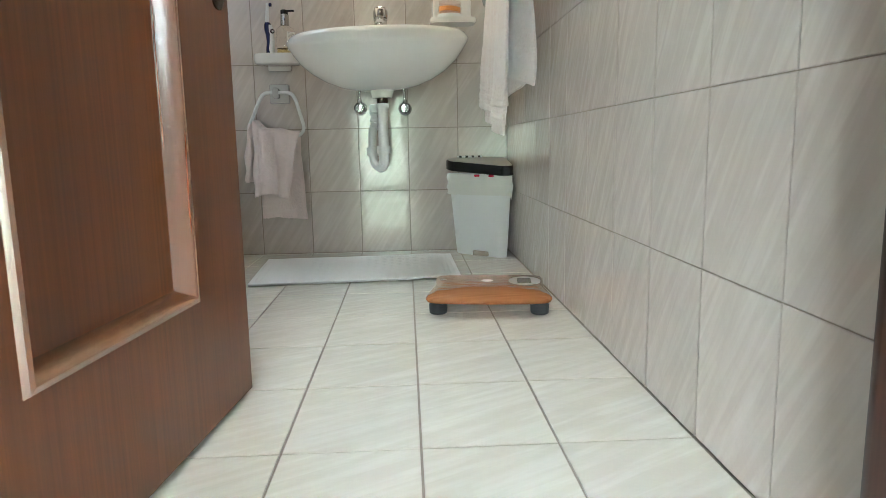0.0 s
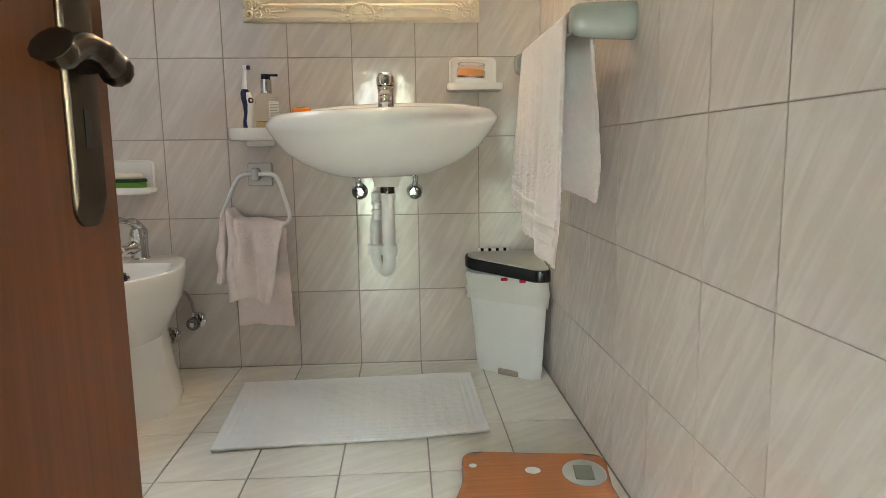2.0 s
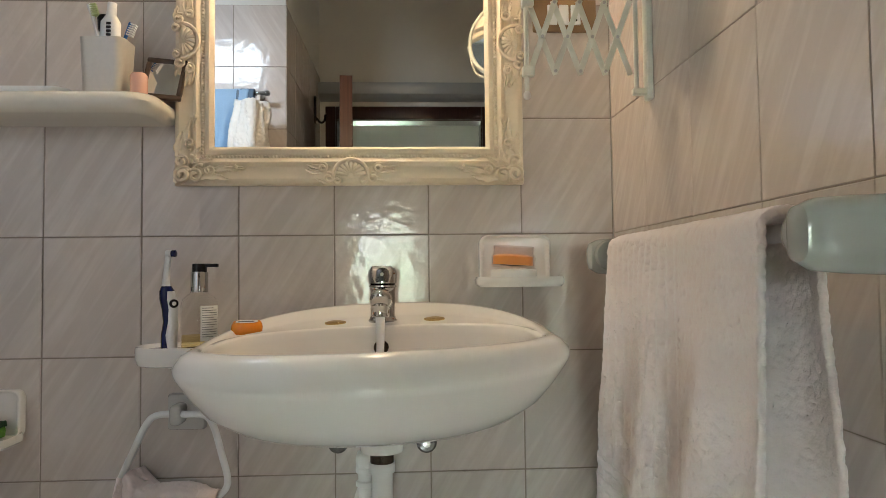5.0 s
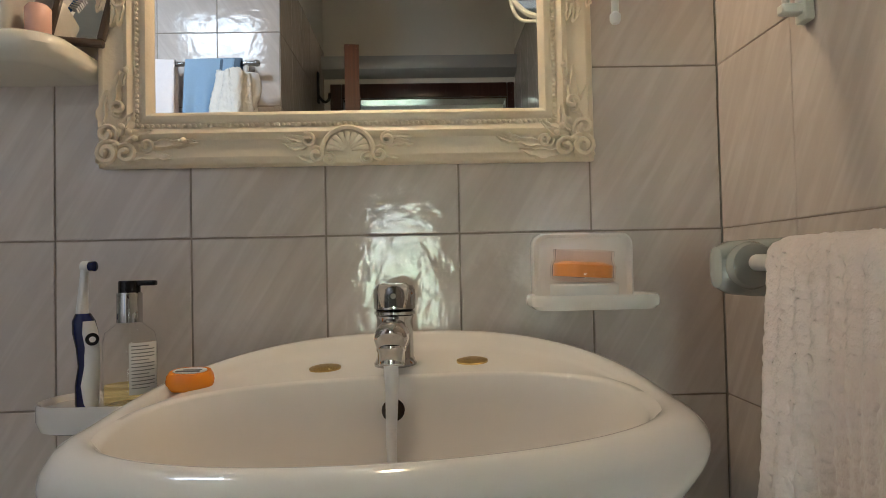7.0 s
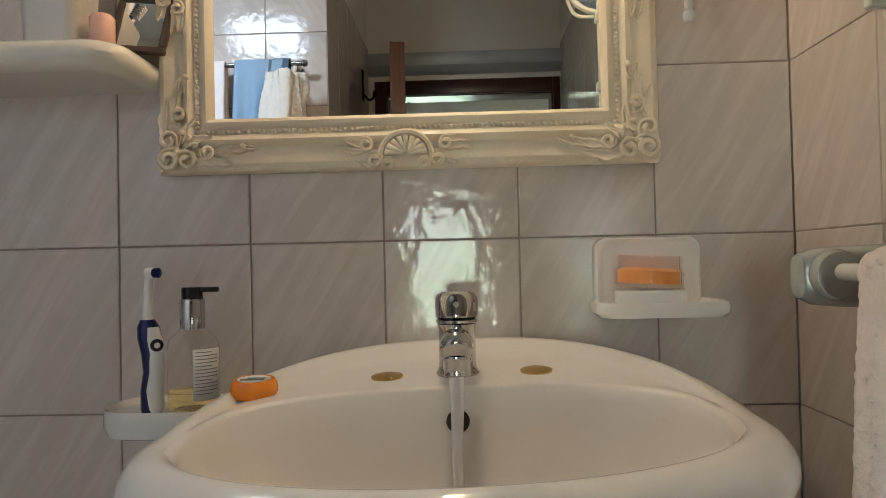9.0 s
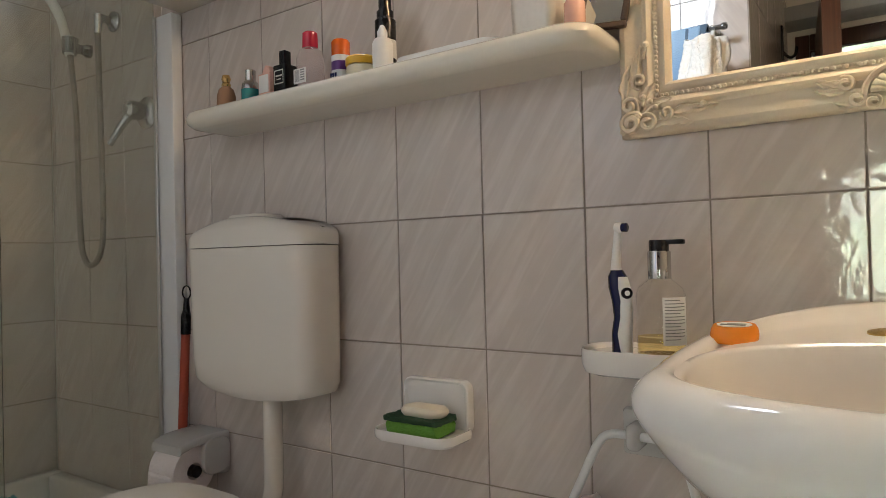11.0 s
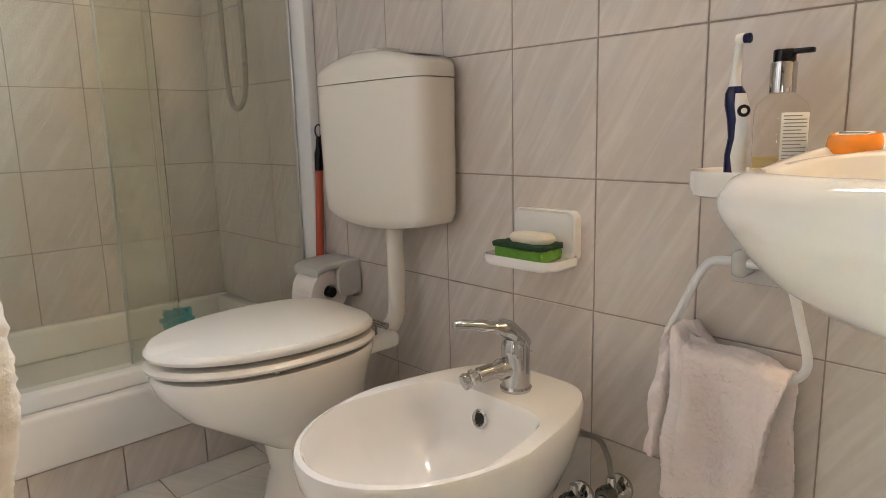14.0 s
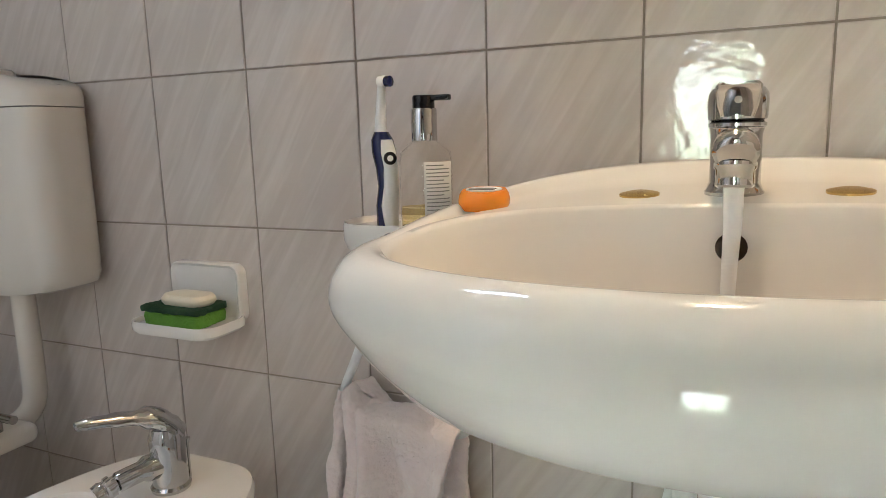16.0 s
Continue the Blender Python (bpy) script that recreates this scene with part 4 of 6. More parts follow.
pts = [(0.1065 + 0.0006 * math.sin(k), TY - 0.101 - 0.010 * k / 8, bz + 0.016 - 0.142 * k / 8) for k in range(9)]
tube(bm, pts, [0.0085, 0.0080, 0.0074, 0.0069, 0.0065, 0.0061, 0.0058, 0.0056, 0.0055], 14)
single("water_stream", bm, WATER, "clear water running from the tap into the basin", "water")

bm = mesh()
c = Vector((-0.136, -0.190, 0.8135))
loft(bm, [[c + Vector((x * k, y * k, h + y * TL)) for x, y in rounded_rect(0.054, 0.042, 0.0195)] for k, h in ((0.93, -0.001), (1.0, 0.003), (1.02, 0.008), (0.98, 0.0145), (0.88, 0.019))])
fl = thing("floss_box", c, "orange translucent dental floss box on the sink rim", "box")
part("case", bm, ORANGE, fl)
bm = mesh()
loft(bm, [[c + Vector((x, y, h + y * TL)) for x, y in [(0.020 * math.cos(a * 0.2618), 0.014 * math.sin(a * 0.2618)) for a in range(24)]] for h in (0.0185, 0.0198)])
sticker = part("sticker", bm, PAPER, fl, "white oval sticker with faded print")
bm = mesh()
for k in range(2):
    rbox(bm, (c.x - 0.014 + 0.006 * k, c.y - 0.009 + 0.008 * k, c.z + 0.0190), (c.x + 0.014, c.y - 0.005 + 0.008 * k, c.z + 0.0206))
part("print", bm, INK, sticker)

# ---- ceramic wall fittings ----


def soap_dish(name, x0, x1, z0, z1, depth, label, over=0.012):
    t = thing(name, ((x0 + x1) / 2, 0, z0), label, "soap dish")
    cx, w, h = (x0 + x1) / 2, x1 - x0, z1 - z0
    bm = mesh()
    loft(bm, [[Vector((cx + x * k, y, (z0 + z1) / 2 + z * k)) for x, z in rounded_rect(w, h, 0.018, 7)] for k, y in ((1, 0.0), (1, -0.010), (0.985, -0.016), (0.95, -0.018), (0.90, -0.0165), (0.86, -0.014))])
    part("backplate", bm, CERAMIC, t)
    bm = mesh()
    rows = []
    for k, z in ((0.94, z0 - 0.004), (1.0, z0 + 0.001), (1.01, z0 + 0.010), (0.985, z0 + 0.016), (0.95, z0 + 0.015), (0.91, z0 + 0.009), (0.5, z0 + 0.008)):
        rows.append([Vector((cx + x * k, -depth / 2 - 0.006 + y * k, z)) for x, y in rounded_rect(w + 2 * over, depth, 0.030, 8)])
    loft(bm, rows)
    part("tray", bm, CERAMIC, t)
    return t


soap_dish("soap_dish", 0.306, 0.458, 0.892, 0.997, 0.105, "white ceramic soap dish holding a cream jar")
soap_dish("soap_dish", -0.783, -0.630, 0.590, 0.690, 0.105, "white ceramic soap dish holding sponge and soap")
dish = thing("tumbler_tray", (-0.30, 0, 0.74), "white ceramic tray holding toothbrush and soap bottle", "tray")
bm = mesh()
rows = []
for k, z in ((0.86, 0.742), (0.95, 0.745), (1.0, 0.757), (1.0, 0.776), (0.985, 0.780), (0.94, 0.778), (0.90, 0.772), (0.5, 0.770)):
    rows.append([Vector((-0.288 + x * k, -0.068 + y * k, z)) for x, y in rounded_rect(0.178, 0.120, 0.052, 8)])
loft(bm, rows)
part("tray", bm, CERAMIC, dish)
part("wall_bracket", rbox(mesh(), (-0.34, -0.02, 0.725), (-0.25, 0.0, 0.775), 0.006, 2), CERAMIC, dish)

# cream jar standing upside down on its lid
jar = thing("cream_jar", (0.368, -0.065, 0.9), "open glass jar of orange cream set in its white lid", "jar")
JX, JY, JZ = 0.372, -0.060, 0.9015
part("lid", lathe(mesh(), [(0.046, 0.0), (0.0475, 0.002), (0.0475, 0.020), (0.045, 0.022), (0.0, 0.022)], (JX, JY, JZ), 36), WHITE_PLASTIC, jar)
part("glass_body", lathe(mesh(), [(0.040, 0.0), (0.045, 0.004), (0.046, 0.022), (0.042, 0.030), (0.041, 0.034), (0.0425, 0.036), (0.0425, 0.044), (0.039, 0.044), (0.039, 0.030), (0.0425, 0.021), (0.042, 0.006), (0.0, 0.004)], (JX - 0.002, JY, JZ + 0.024), 36, (0.06, 0, 1)), JAR_GLASS, jar).visible_shadow = False
part("cream", lathe(mesh(), [(0.041, 0.0), (0.0415, 0.017), (0.030, 0.021), (0.0, 0.018)], (JX - 0.002, JY, JZ + 0.0305), 28, (0.06, 0, 1)), ORANGE_CREAM, jar)

sp = thing("sponge", (-0.71, -0.06, 0.6), "green sponge with dark scouring side in the soap dish", "sponge")
part("foam", noisy_block(mesh(), (-0.768, -0.098, 0.5995), (-0.648, -0.030, 0.622), 0.010, 0.0025, 90), GREEN_SPONGE, sp)
part("scourer", noisy_block(mesh(), (-0.770, -0.100, 0.6215), (-0.646, -0.028, 0.631), 0.010, 0.0035, 110), DARK_SCOUR, sp)
bm = mesh()
loft(bm, [[Vector((-0.698 + x * k, -0.062 + y * k, z)) for x, y in rounded_rect(0.095, 0.05, 0.022)] for k, z in ((0.9, 0.6315), (1.0, 0.637), (1.0, 0.642), (0.88, 0.648), (0.5, 0.650))])
single("soap_bar", bm, SOAP, "cream soap bar lying on the sponge", "soap")

# electric toothbrush
tb = thing("electric_toothbrush", (-0.318, -0.075, 0.771), "blue and white electric toothbrush standing in the tray", "toothbrush")
QX, QY, QZ = -0.316, -0.075, 0.771
prof = [(0.0135, 0.0, 0), (0.0145, 0.004, 0), (0.0135, 0.03, -0.001), (0.0125, 0.055, 0.002), (0.014, 0.08, 0.001), (0.0155, 0.100, -0.002), (0.014, 0.116, -0.004), (0.009, 0.126, -0.005)]
bm = mesh()
loft(bm, [oval(QX + dx, QY, r, r * 1.05, r * 1.05, QZ + z, 2.2, 24) for r, z, dx in prof])
hb = part("handle", bm, NAVY, tb, "navy blue handle")
bm = mesh()
loft(bm, [oval(QX + dx + 0.0075, QY - 0.0052, r * k, r * k, r * k, QZ + z, 2.2, 24) for r, z, dx, k in [(*p, kk) for p, kk in zip(prof, (0.60, 0.72, 0.86, 0.80, 0.70, 0.72, 0.62, 0.5))]][:7])
part("grip_inlay", bm, WHITE_PLASTIC, hb, "white front inlay")
part("button", lathe(mesh(), [(0.0085, 0.0), (0.0085, 0.003), (0.004, 0.004)], (QX + 0.0135, QY - 0.0130, QZ + 0.092), 16, (0.55, -0.83, 0)), BLACK, hb)
part("button_badge", lathe(mesh(), [(0.004, 0.004), (0.004, 0.0048)], (QX + 0.0135, QY - 0.0130, QZ + 0.092), 12, (0.55, -0.83, 0)), WHITE_PLASTIC, hb)
bm = mesh()
tube(bm, [(QX - 0.006, QY, QZ + 0.124), (QX - 0.006, QY, QZ + 0.134), (QX - 0.004, QY, QZ + 0.160), (QX - 0.002, QY, QZ + 0.185)], [0.0085, 0.0075, 0.0062, 0.0055], 14)
lathe(bm, [(0.0075, -0.004), (0.008, 0.004), (0.006, 0.007)], (QX - 0.001, QY, QZ + 0.190), 16, (1, -0.2, 0))
part("brush_head", bm, WHITE_PLASTIC, tb)
part("bristles", lathe(mesh(), [(0.0068, 0.007), (0.0070, 0.014), (0.0055, 0.015)], (QX - 0.001, QY, QZ + 0.190), 16, (1, -0.2, 0)), NAVY, tb, "blue and white bristles")

sb = thing("soap_bottle", (-0.247, -0.095, 0.771), "clear pump bottle with little yellow liquid soap", "bottle")
BXX, BYY, BZZ = -0.255, -0.082, 0.7705
OVALB = Matrix.Translation((BXX, BYY, 0)) @ Matrix.Diagonal((0.96, 0.80, 1, 1)) @ Matrix.Translation((-BXX, -BYY, 0))


def flattened(bm):
    bmesh.ops.transform(bm, matrix=OVALB, verts=bm.verts)
    return bm


prof = [(0.034, 0.0), (0.0365, 0.004), (0.0365, 0.090), (0.034, 0.102), (0.020, 0.112), (0.0155, 0.115)]
part("bottle", flattened(lathe(mesh(), prof + [(0.0145, 0.115), (0.019, 0.110), (0.0325, 0.100), (0.035, 0.089), (0.035, 0.006), (0.0, 0.004)], (BXX, BYY, BZZ), 36)), CLEAR_PLASTIC, sb).visible_shadow = False
part("liquid", flattened(lathe(mesh(), [(0.0345, 0.0055), (0.0345, 0.030), (0.0, 0.030)], (BXX, BYY, BZZ), 30)), SOAP_LIQUID, sb, "yellow liquid soap").visible_shadow = False
part("collar", lathe(mesh(), [(0.0165, 0.114), (0.0165, 0.152), (0.0155, 0.154), (0.0, 0.154)], (BXX, BYY, BZZ), 28), CHROME, sb)
bm = mesh()
lathe(bm, [(0.0140, 0.1535), (0.0140, 0.168), (0.013, 0.170), (0.0, 0.170)], (BXX, BYY, BZZ), 24)
rbox(bm, (BXX + 0.008, BYY - 0.006, BZZ + 0.163), (BXX + 0.037, BYY + 0.004, BZZ + 0.170), 0.002, 2)
part("pump", bm, BLACK, sb)
lab = part("label", flattened(loft(mesh(), [[Vector((BXX + 0.0369 * math.cos(a), BYY + 0.0369 * math.sin(a), BZZ + z)) for a in [radians(-72 + 6 * k) for k in range(13)]] for z in (0.020, 0.088)], False, False, False)), PAPER, sb, "white back label with small print", solid=0.0004)
bm = mesh()
for j in range(13):
    z = BZZ + 0.083 - j * 0.0046
    n = 11 if j % 4 else 8
    loft(bm, [[Vector((BXX + 0.0373 * math.cos(a), BYY + 0.0373 * math.sin(a), zz)) for a in [radians(-67 + 5.6 * k) for k in range(n)]] for zz in (z, z + 0.0013)], False, False, False)
part("small_print", flattened(bm), INK, lab)

# towel ring with hand towel
tr = thing("towel_ring", (-0.30, 0, 0.5), "white trapezoid towel ring on a grey ceramic mount", "towel ring")
bm = mesh()
loft(bm, [[Vector((-0.302 + x * k, y, 0.638 + z * k)) for x, z in rounded_rect(0.076, 0.074, 0.006)] for k, y in ((1, 0), (1, -0.010), (0.94, -0.016))])
part("mount", bm, GREY_FITTING, tr)
part("boss", rbox(mesh(), (-0.322, -0.062, 0.618), (-0.298, -0.012, 0.660), 0.010, 3), GREY_FITTING, tr)
R0 = [(-0.300, 0.641), (-0.345, 0.640), (-0.368, 0.622), (-0.395, 0.565), (-0.417, 0.515), (-0.417, 0.490), (-0.398, 0.474), (-0.31, 0.472), (-0.245, 0.473), (-0.217, 0.485), (-0.208, 0.510), (-0.220, 0.560), (-0.236, 0.615), (-0.255, 0.638), (-0.300, 0.641)]
part("ring", tube(mesh(), curve([(x, -0.050, z) for x, z in R0], 5), 0.0068, 12), WHITE_PLASTIC, tr)


def terry(p, amount=0.0014):
    """Tufted pile of a terry cloth."""
    return ruffle((p.x, p.y, p.z), 170, amount) + ruffle((p.x + 3, p.y, p.z), 330, amount * 0.5)


def hand_towel(u, v):
    if v < 0.45:
        s, side = v / 0.45, 0
        z, y = 0.243 + s * 0.242, -0.080
    elif v < 0.55:
        a = (v - 0.45) / 0.10 * math.pi
        s, side = 1.0, (v - 0.45) / 0.10
        z, y = 0.487 + 0.010 * math.sin(a), -0.052 - 0.028 * math.cos(a)
    else:
        s, side = 1 - (v - 0.55) / 0.45, 1
        z, y = 0.150 + s * 0.335, -0.026
    x0 = -0.402 + 0.004 * s if side < 0.5 else -0.388 + 0.001 * s
    x1 = (-0.272 if side < 0.5 else -0.214) + s * (0.050 if side < 0.5 else -0.010)
    x = x0 + (x1 - x0) * u
    top = max(0.0, 1 - abs(z - 0.49) / 0.10)
    z += 0.040 * max(0.0, (0.20 - u) / 0.20) ** 1.3 * top
    fold = 0.019 * math.sin(u * 7.5 + 0.4) + 0.009 * math.sin(u * 15 + 6 * s) * (0.4 + 0.6 * s) - 0.020 * math.exp(-((u - 0.14) / 0.05) ** 2) * s
    if side > 0.9:
        fold *= 0.35
    band = 1.0 if 0.045 < s * (1 if side < 0.5 else 1.3) < 0.13 else 0.0
    p = Vector((x, y - fold * (0.35 + 0.65 * (1 - top)), z + 0.006 * math.sin(u * 5)))
    return p + ruffle((x * 2, y, z), 11, 0.007) + terry(p, 0.0012 - 0.0010 * band)


tw = thing("hand_towel", (-0.335, -0.05, 0.25), "pale pink terry hand towel folded over the ring", "towel")
part("cloth", sheet(mesh(), hand_towel, 120, 360), PINK_TERRY, tw, solid=0.008, smooth=180)


def towel_roll(u, v):
    a, z = v * 2 * math.pi, 0.300 + u * 0.225
    r = 0.021 * math.sin(math.pi * (0.12 + 0.80 * u)) ** 0.5
    p = Vector((-0.426 + u * 0.020 + r * 0.85 * math.cos(a), -0.070 + u * 0.014 + r * 1.2 * math.sin(a), z))
    return p + ruffle((math.cos(a) * 0.05, math.sin(a) * 0.05, z), 18, 0.010) + terry(Vector((math.cos(a) * 0.03, math.sin(a) * 0.03, z)))


bm = sheet(mesh(), towel_roll, 120, 60)
bmesh.ops.remove_doubles(bm, verts=bm.verts, dist=1e-5)
part("bunched_corner", bm, PINK_TERRY, tw, smooth=180)
# toilet roll holder
tp = thing("toilet_roll_holder", (-1.41, 0, 0.40), "grey ceramic hooded toilet roll holder", "toilet roll holder")
bm = mesh()
loft(bm, [[Vector((-1.405 + x * k, y, 0.4525 + z * k)) for x, z in rounded_rect(0.115, 0.104, 0.014)] for k, y in ((1, 0), (1, -0.012), (0.95, -0.020))])
part("backplate", bm, GREY_FITTING, tp)
bm = mesh()
loft(bm, [[Vector((-1.405 + x * w, y, z + zz)) for x, zz in rounded_rect(0.125, 0.020, 0.009)] for w, y, z in ((1, -0.004, 0.498), (1, -0.05, 0.500), (1, -0.10, 0.497), (0.98, -0.128, 0.490), (0.94, -0.136, 0.484))])
part("hood", bm, GREY_FITTING, tp)
bm = mesh()
loft(bm, [[Vector((-1.347 + x, -0.040 + y * k, 0.456 + z * k)) for y, z in rounded_rect(0.076, 0.088, 0.026, 7)] for k, x in ((0.94, -0.007), (1.0, -0.005), (1.0, 0.004), (0.94, 0.007))])
part("side_cheek", bm, GREY_FITTING, tp)
rl = thing("toilet_roll", (-1.41, -0.075, 0.40), "part-used pinkish toilet roll under the hood", "toilet roll")
bm = mesh()
rows = [[Vector((x, -0.092 + r * math.cos(a * 0.19635), 0.428 + r * math.sin(a * 0.19635))) for a in range(32)] for x, r in ((-1.458, 0.020), (-1.458, 0.056), (-1.455, 0.058), (-1.362, 0.058), (-1.359, 0.056), (-1.359, 0.020), (-1.458, 0.020))]
loft(bm, rows, False, False)
part("paper", bm, TISSUE, rl)
bm = mesh()
sheet(bm, lambda u, v: Vector((-1.456 + 0.094 * u, -0.1502 - 0.003 * math.sin(v * 3), 0.428 - 0.085 * v + 0.004 * math.sin(u * 6) * v)), 8, 10)
part("hanging_sheet", bm, TISSUE, rl, "loose end of the paper", solid=0.001)
part("core_rod", tube(mesh(), [(-1.465, -0.092, 0.428), (-1.350, -0.092, 0.428)], 0.014, 16), BLACK, rl)

# ---- shelf and what stands on it ----
SZ = 1.272
shelf = thing("wall_shelf", (-0.86, 0, 1.23), "long cream ceramic-look shelf with rounded front", "shelf")
bm = mesh()
outline = []
for x, y in ((-1.325, 0.0), (-0.325, 0.0)):
    outline.append((x, y))
for cx, a0 in ((-0.375, 0), (-1.275, -90)):
    for k in range(9):
        a = radians(a0 - 90 * k / 8)
        outline.append((cx + 0.05 * math.cos(a), -0.095 + 0.05 * math.sin(a)))


def shelf_ring(inset, z):
    return [Vector((-0.835 + (x + 0.835) * (1 - inset / 0.53), y * (1 - inset / 0.145), z)) for x, y in outline]


loft(bm, [shelf_ring(0.026, 1.231), shelf_ring(0.012, 1.233), shelf_ring(0.003, 1.241), shelf_ring(0.0, 1.252), shelf_ring(0.003, 1.263), shelf_ring(0.010, 1.269), shelf_ring(0.022, SZ)])
part("board", bm, CREAM, shelf)


def bottle(name, x, y, prof, mat, label, category="bottle", extra=()):
    """A turned bottle on the shelf; extra: further turned parts (name, profile, material, label)."""
    t = thing(name, (x, y, SZ), label, category)
    part("body", lathe(mesh(), prof, (x, y, SZ), 28), mat, t)
    for nm, pr, mt, lb in extra:
        part(nm, lathe(mesh(), pr, (x, y, SZ), 28), mt, t, lb)
    return t


bottle("perfume_bottle", -1.235, -0.075, [(0.020, 0), (0.0225, 0.003), (0.0215, 0.035), (0.017, 0.050), (0.008, 0.058)], AMBER, "amber perfume bottle with round gold stopper", extra=[("neck", [(0.009, 0.056), (0.011, 0.060), (0.009, 0.065)], GOLD, "gold neck"), ("stopper", [(0.0, 0.064), (0.008, 0.066), (0.011, 0.074), (0.008, 0.083), (0.0, 0.085)], GOLD, "gold ball stopper")])
bottle("perfume_bottle", -1.150, -0.075, [(0.019, 0), (0.0205, 0.003), (0.0205, 0.034), (0.0205, 0.035)], TEAL, "short bottle with teal base and silver cap", extra=[("shoulder", [(0.0205, 0.0352), (0.019, 0.048), (0.012, 0.056)], CHROME, "silver shoulder"), ("cap", [(0.012, 0.055), (0.012, 0.078), (0.010, 0.080)], CHROME, "silver cap")])
t = thing("perfume_box", (-1.09, -0.07, SZ), "peach perfume flask with pale label", "bottle")
part("flask", rbox(mesh(), (-1.110, -0.088, SZ), (-1.072, -0.056, SZ + 0.060), 0.003, 2), PEACH_BOX, t)
part("label", rbox(mesh(), (-1.106, -0.0888, SZ + 0.018), (-1.076, -0.0878, SZ + 0.056)), PAPER, t)
part("cap", loft(mesh(), [[Vector((-1.091 + x, -0.072 + y, SZ + z)) for x, y in rounded_rect(w, 0.02, 0.004)] for w, z in ((0.030, 0.060), (0.026, 0.066), (0.008, 0.078))]), PEACH_BOX, t)
t = thing("perfume_bottle", (-1.04, -0.07, SZ), "square black perfume bottle with black cap", "bottle")
fb = part("flask", rbox(mesh(), (-1.064, -0.092, SZ), (-1.018, -0.052, SZ + 0.070), 0.003, 2), BLACK, t)
part("cap", rbox(mesh(), (-1.052, -0.083, SZ + 0.070), (-1.030, -0.061, SZ + 0.102), 0.003, 2), BLACK, t)
bm = mesh()
for lo, hi in (((-1.058, -0.0930, SZ + 0.028), (-1.024, -0.0922, SZ + 0.030)), ((-1.058, -0.0930, SZ + 0.056), (-1.024, -0.0922, SZ + 0.058)), ((-1.058, -0.0930, SZ + 0.030), (-1.0565, -0.0922, SZ + 0.056)), ((-1.0255, -0.0930, SZ + 0.030), (-1.024, -0.0922, SZ + 0.056)), ((-1.053, -0.0930, SZ + 0.044), (-1.029, -0.0922, SZ + 0.047)), ((-1.049, -0.0930, SZ + 0.037), (-1.033, -0.0922, SZ + 0.039))):
    rbox(bm, lo, hi)
part("label_frame", bm, GREY_LID, fb)
t.scale = (0.8, 0.9, 1)
t = bottle("lotion_bottle", -0.966, -0.070, [(0.026, 0), (0.029, 0.004), (0.029, 0.070), (0.024, 0.086), (0.015, 0.094)], LOTION, "clear lotion bottle with raspberry cap", extra=[("cap", [(0.015, 0.092), (0.0165, 0.095), (0.0155, 0.124), (0.012, 0.127)], RED_CAP, "raspberry red cap")])
lab = part("label", rbox(mesh(), (-0.984, -0.1012, SZ + 0.015), (-0.950, -0.0995, SZ + 0.045)), PAPER, t)
bm = mesh()
for k in range(5):
    rbox(bm, (-0.980 + k * 0.0028, -0.1018, SZ + 0.018), (-0.9788 + k * 0.0028, -0.1011, SZ + 0.042))
    rbox(bm, (-0.964, -0.1018, SZ + 0.020 + k * 0.005), (-0.953, -0.1011, SZ + 0.0225 + k * 0.005))
part("barcode", bm, INK, lab)
bottle("small_bottle", -0.905, -0.045, [(0.014, 0), (0.0155, 0.003), (0.0155, 0.040), (0.010, 0.048), (0.0085, 0.062), (0.006, 0.064)], WHITE_PLASTIC, "small white bottle with narrow neck")
t = bottle("deodorant", -0.873, -0.078, [(0.0175, 0), (0.019, 0.003), (0.019, 0.026)], WHITE_PLASTIC, "white and purple deodorant with orange cap", "deodorant", [("band", [(0.0191, 0.0262), (0.0191, 0.044)], PURPLE, "purple band"), ("collar", [(0.0188, 0.0442), (0.0188, 0.056)], WHITE_PLASTIC, ""), ("cap", [(0.0185, 0.0562), (0.0185, 0.084), (0.016, 0.088), (0.0, 0.089)], material("orange cap", (0.70, 0.12, 0.01), 0.25, var=0.04), "glossy orange cap")])
bm = mesh()
for k in range(3):
    rbox(bm, (-0.884 + 0.006 * k, -0.0982, SZ + 0.012), (-0.880 + 0.006 * k, -0.0965, SZ + 0.020))
part("lettering", bm, NAVY, t)
bottle("cream_pot", -0.815, -0.082, [(0.028, 0), (0.030, 0.003), (0.030, 0.022), (0.027, 0.025)], CREAM_JAR, "squat jar of pale cream with yellow lid", "jar", [("lid", [(0.031, 0.0252), (0.0315, 0.027), (0.0315, 0.038), (0.029, 0.041), (0.0, 0.0415)], YELLOW, "yellow screw lid")])
bottle("spray_bottle", -0.776, -0.055, [(0.0195, 0), (0.0205, 0.003), (0.0205, 0.036)], BLACK, "tall black spray bottle with white band", extra=[("band", [(0.0207, 0.0362), (0.0207, 0.072)], PAPER, "white printed band"), ("upper_body", [(0.0205, 0.0722), (0.0205, 0.112), (0.017, 0.116)], BLACK, ""), ("nozzle", [(0.0165, 0.116), (0.0165, 0.130), (0.0125, 0.131), (0.0125, 0.155), (0.010, 0.157)], BLACK, "black nozzle")])
bottle("dropper_bottle", -0.757, -0.088, [(0.0185, 0), (0.0195, 0.003), (0.0195, 0.056), (0.015, 0.064), (0.010, 0.066)], WHITE_PLASTIC, "small white dropper bottle", extra=[("cap", [(0.0095, 0.066), (0.0095, 0.078), (0.004, 0.090), (0.002, 0.091)], WHITE_PLASTIC, "white dropper tip")])
bm = mesh()
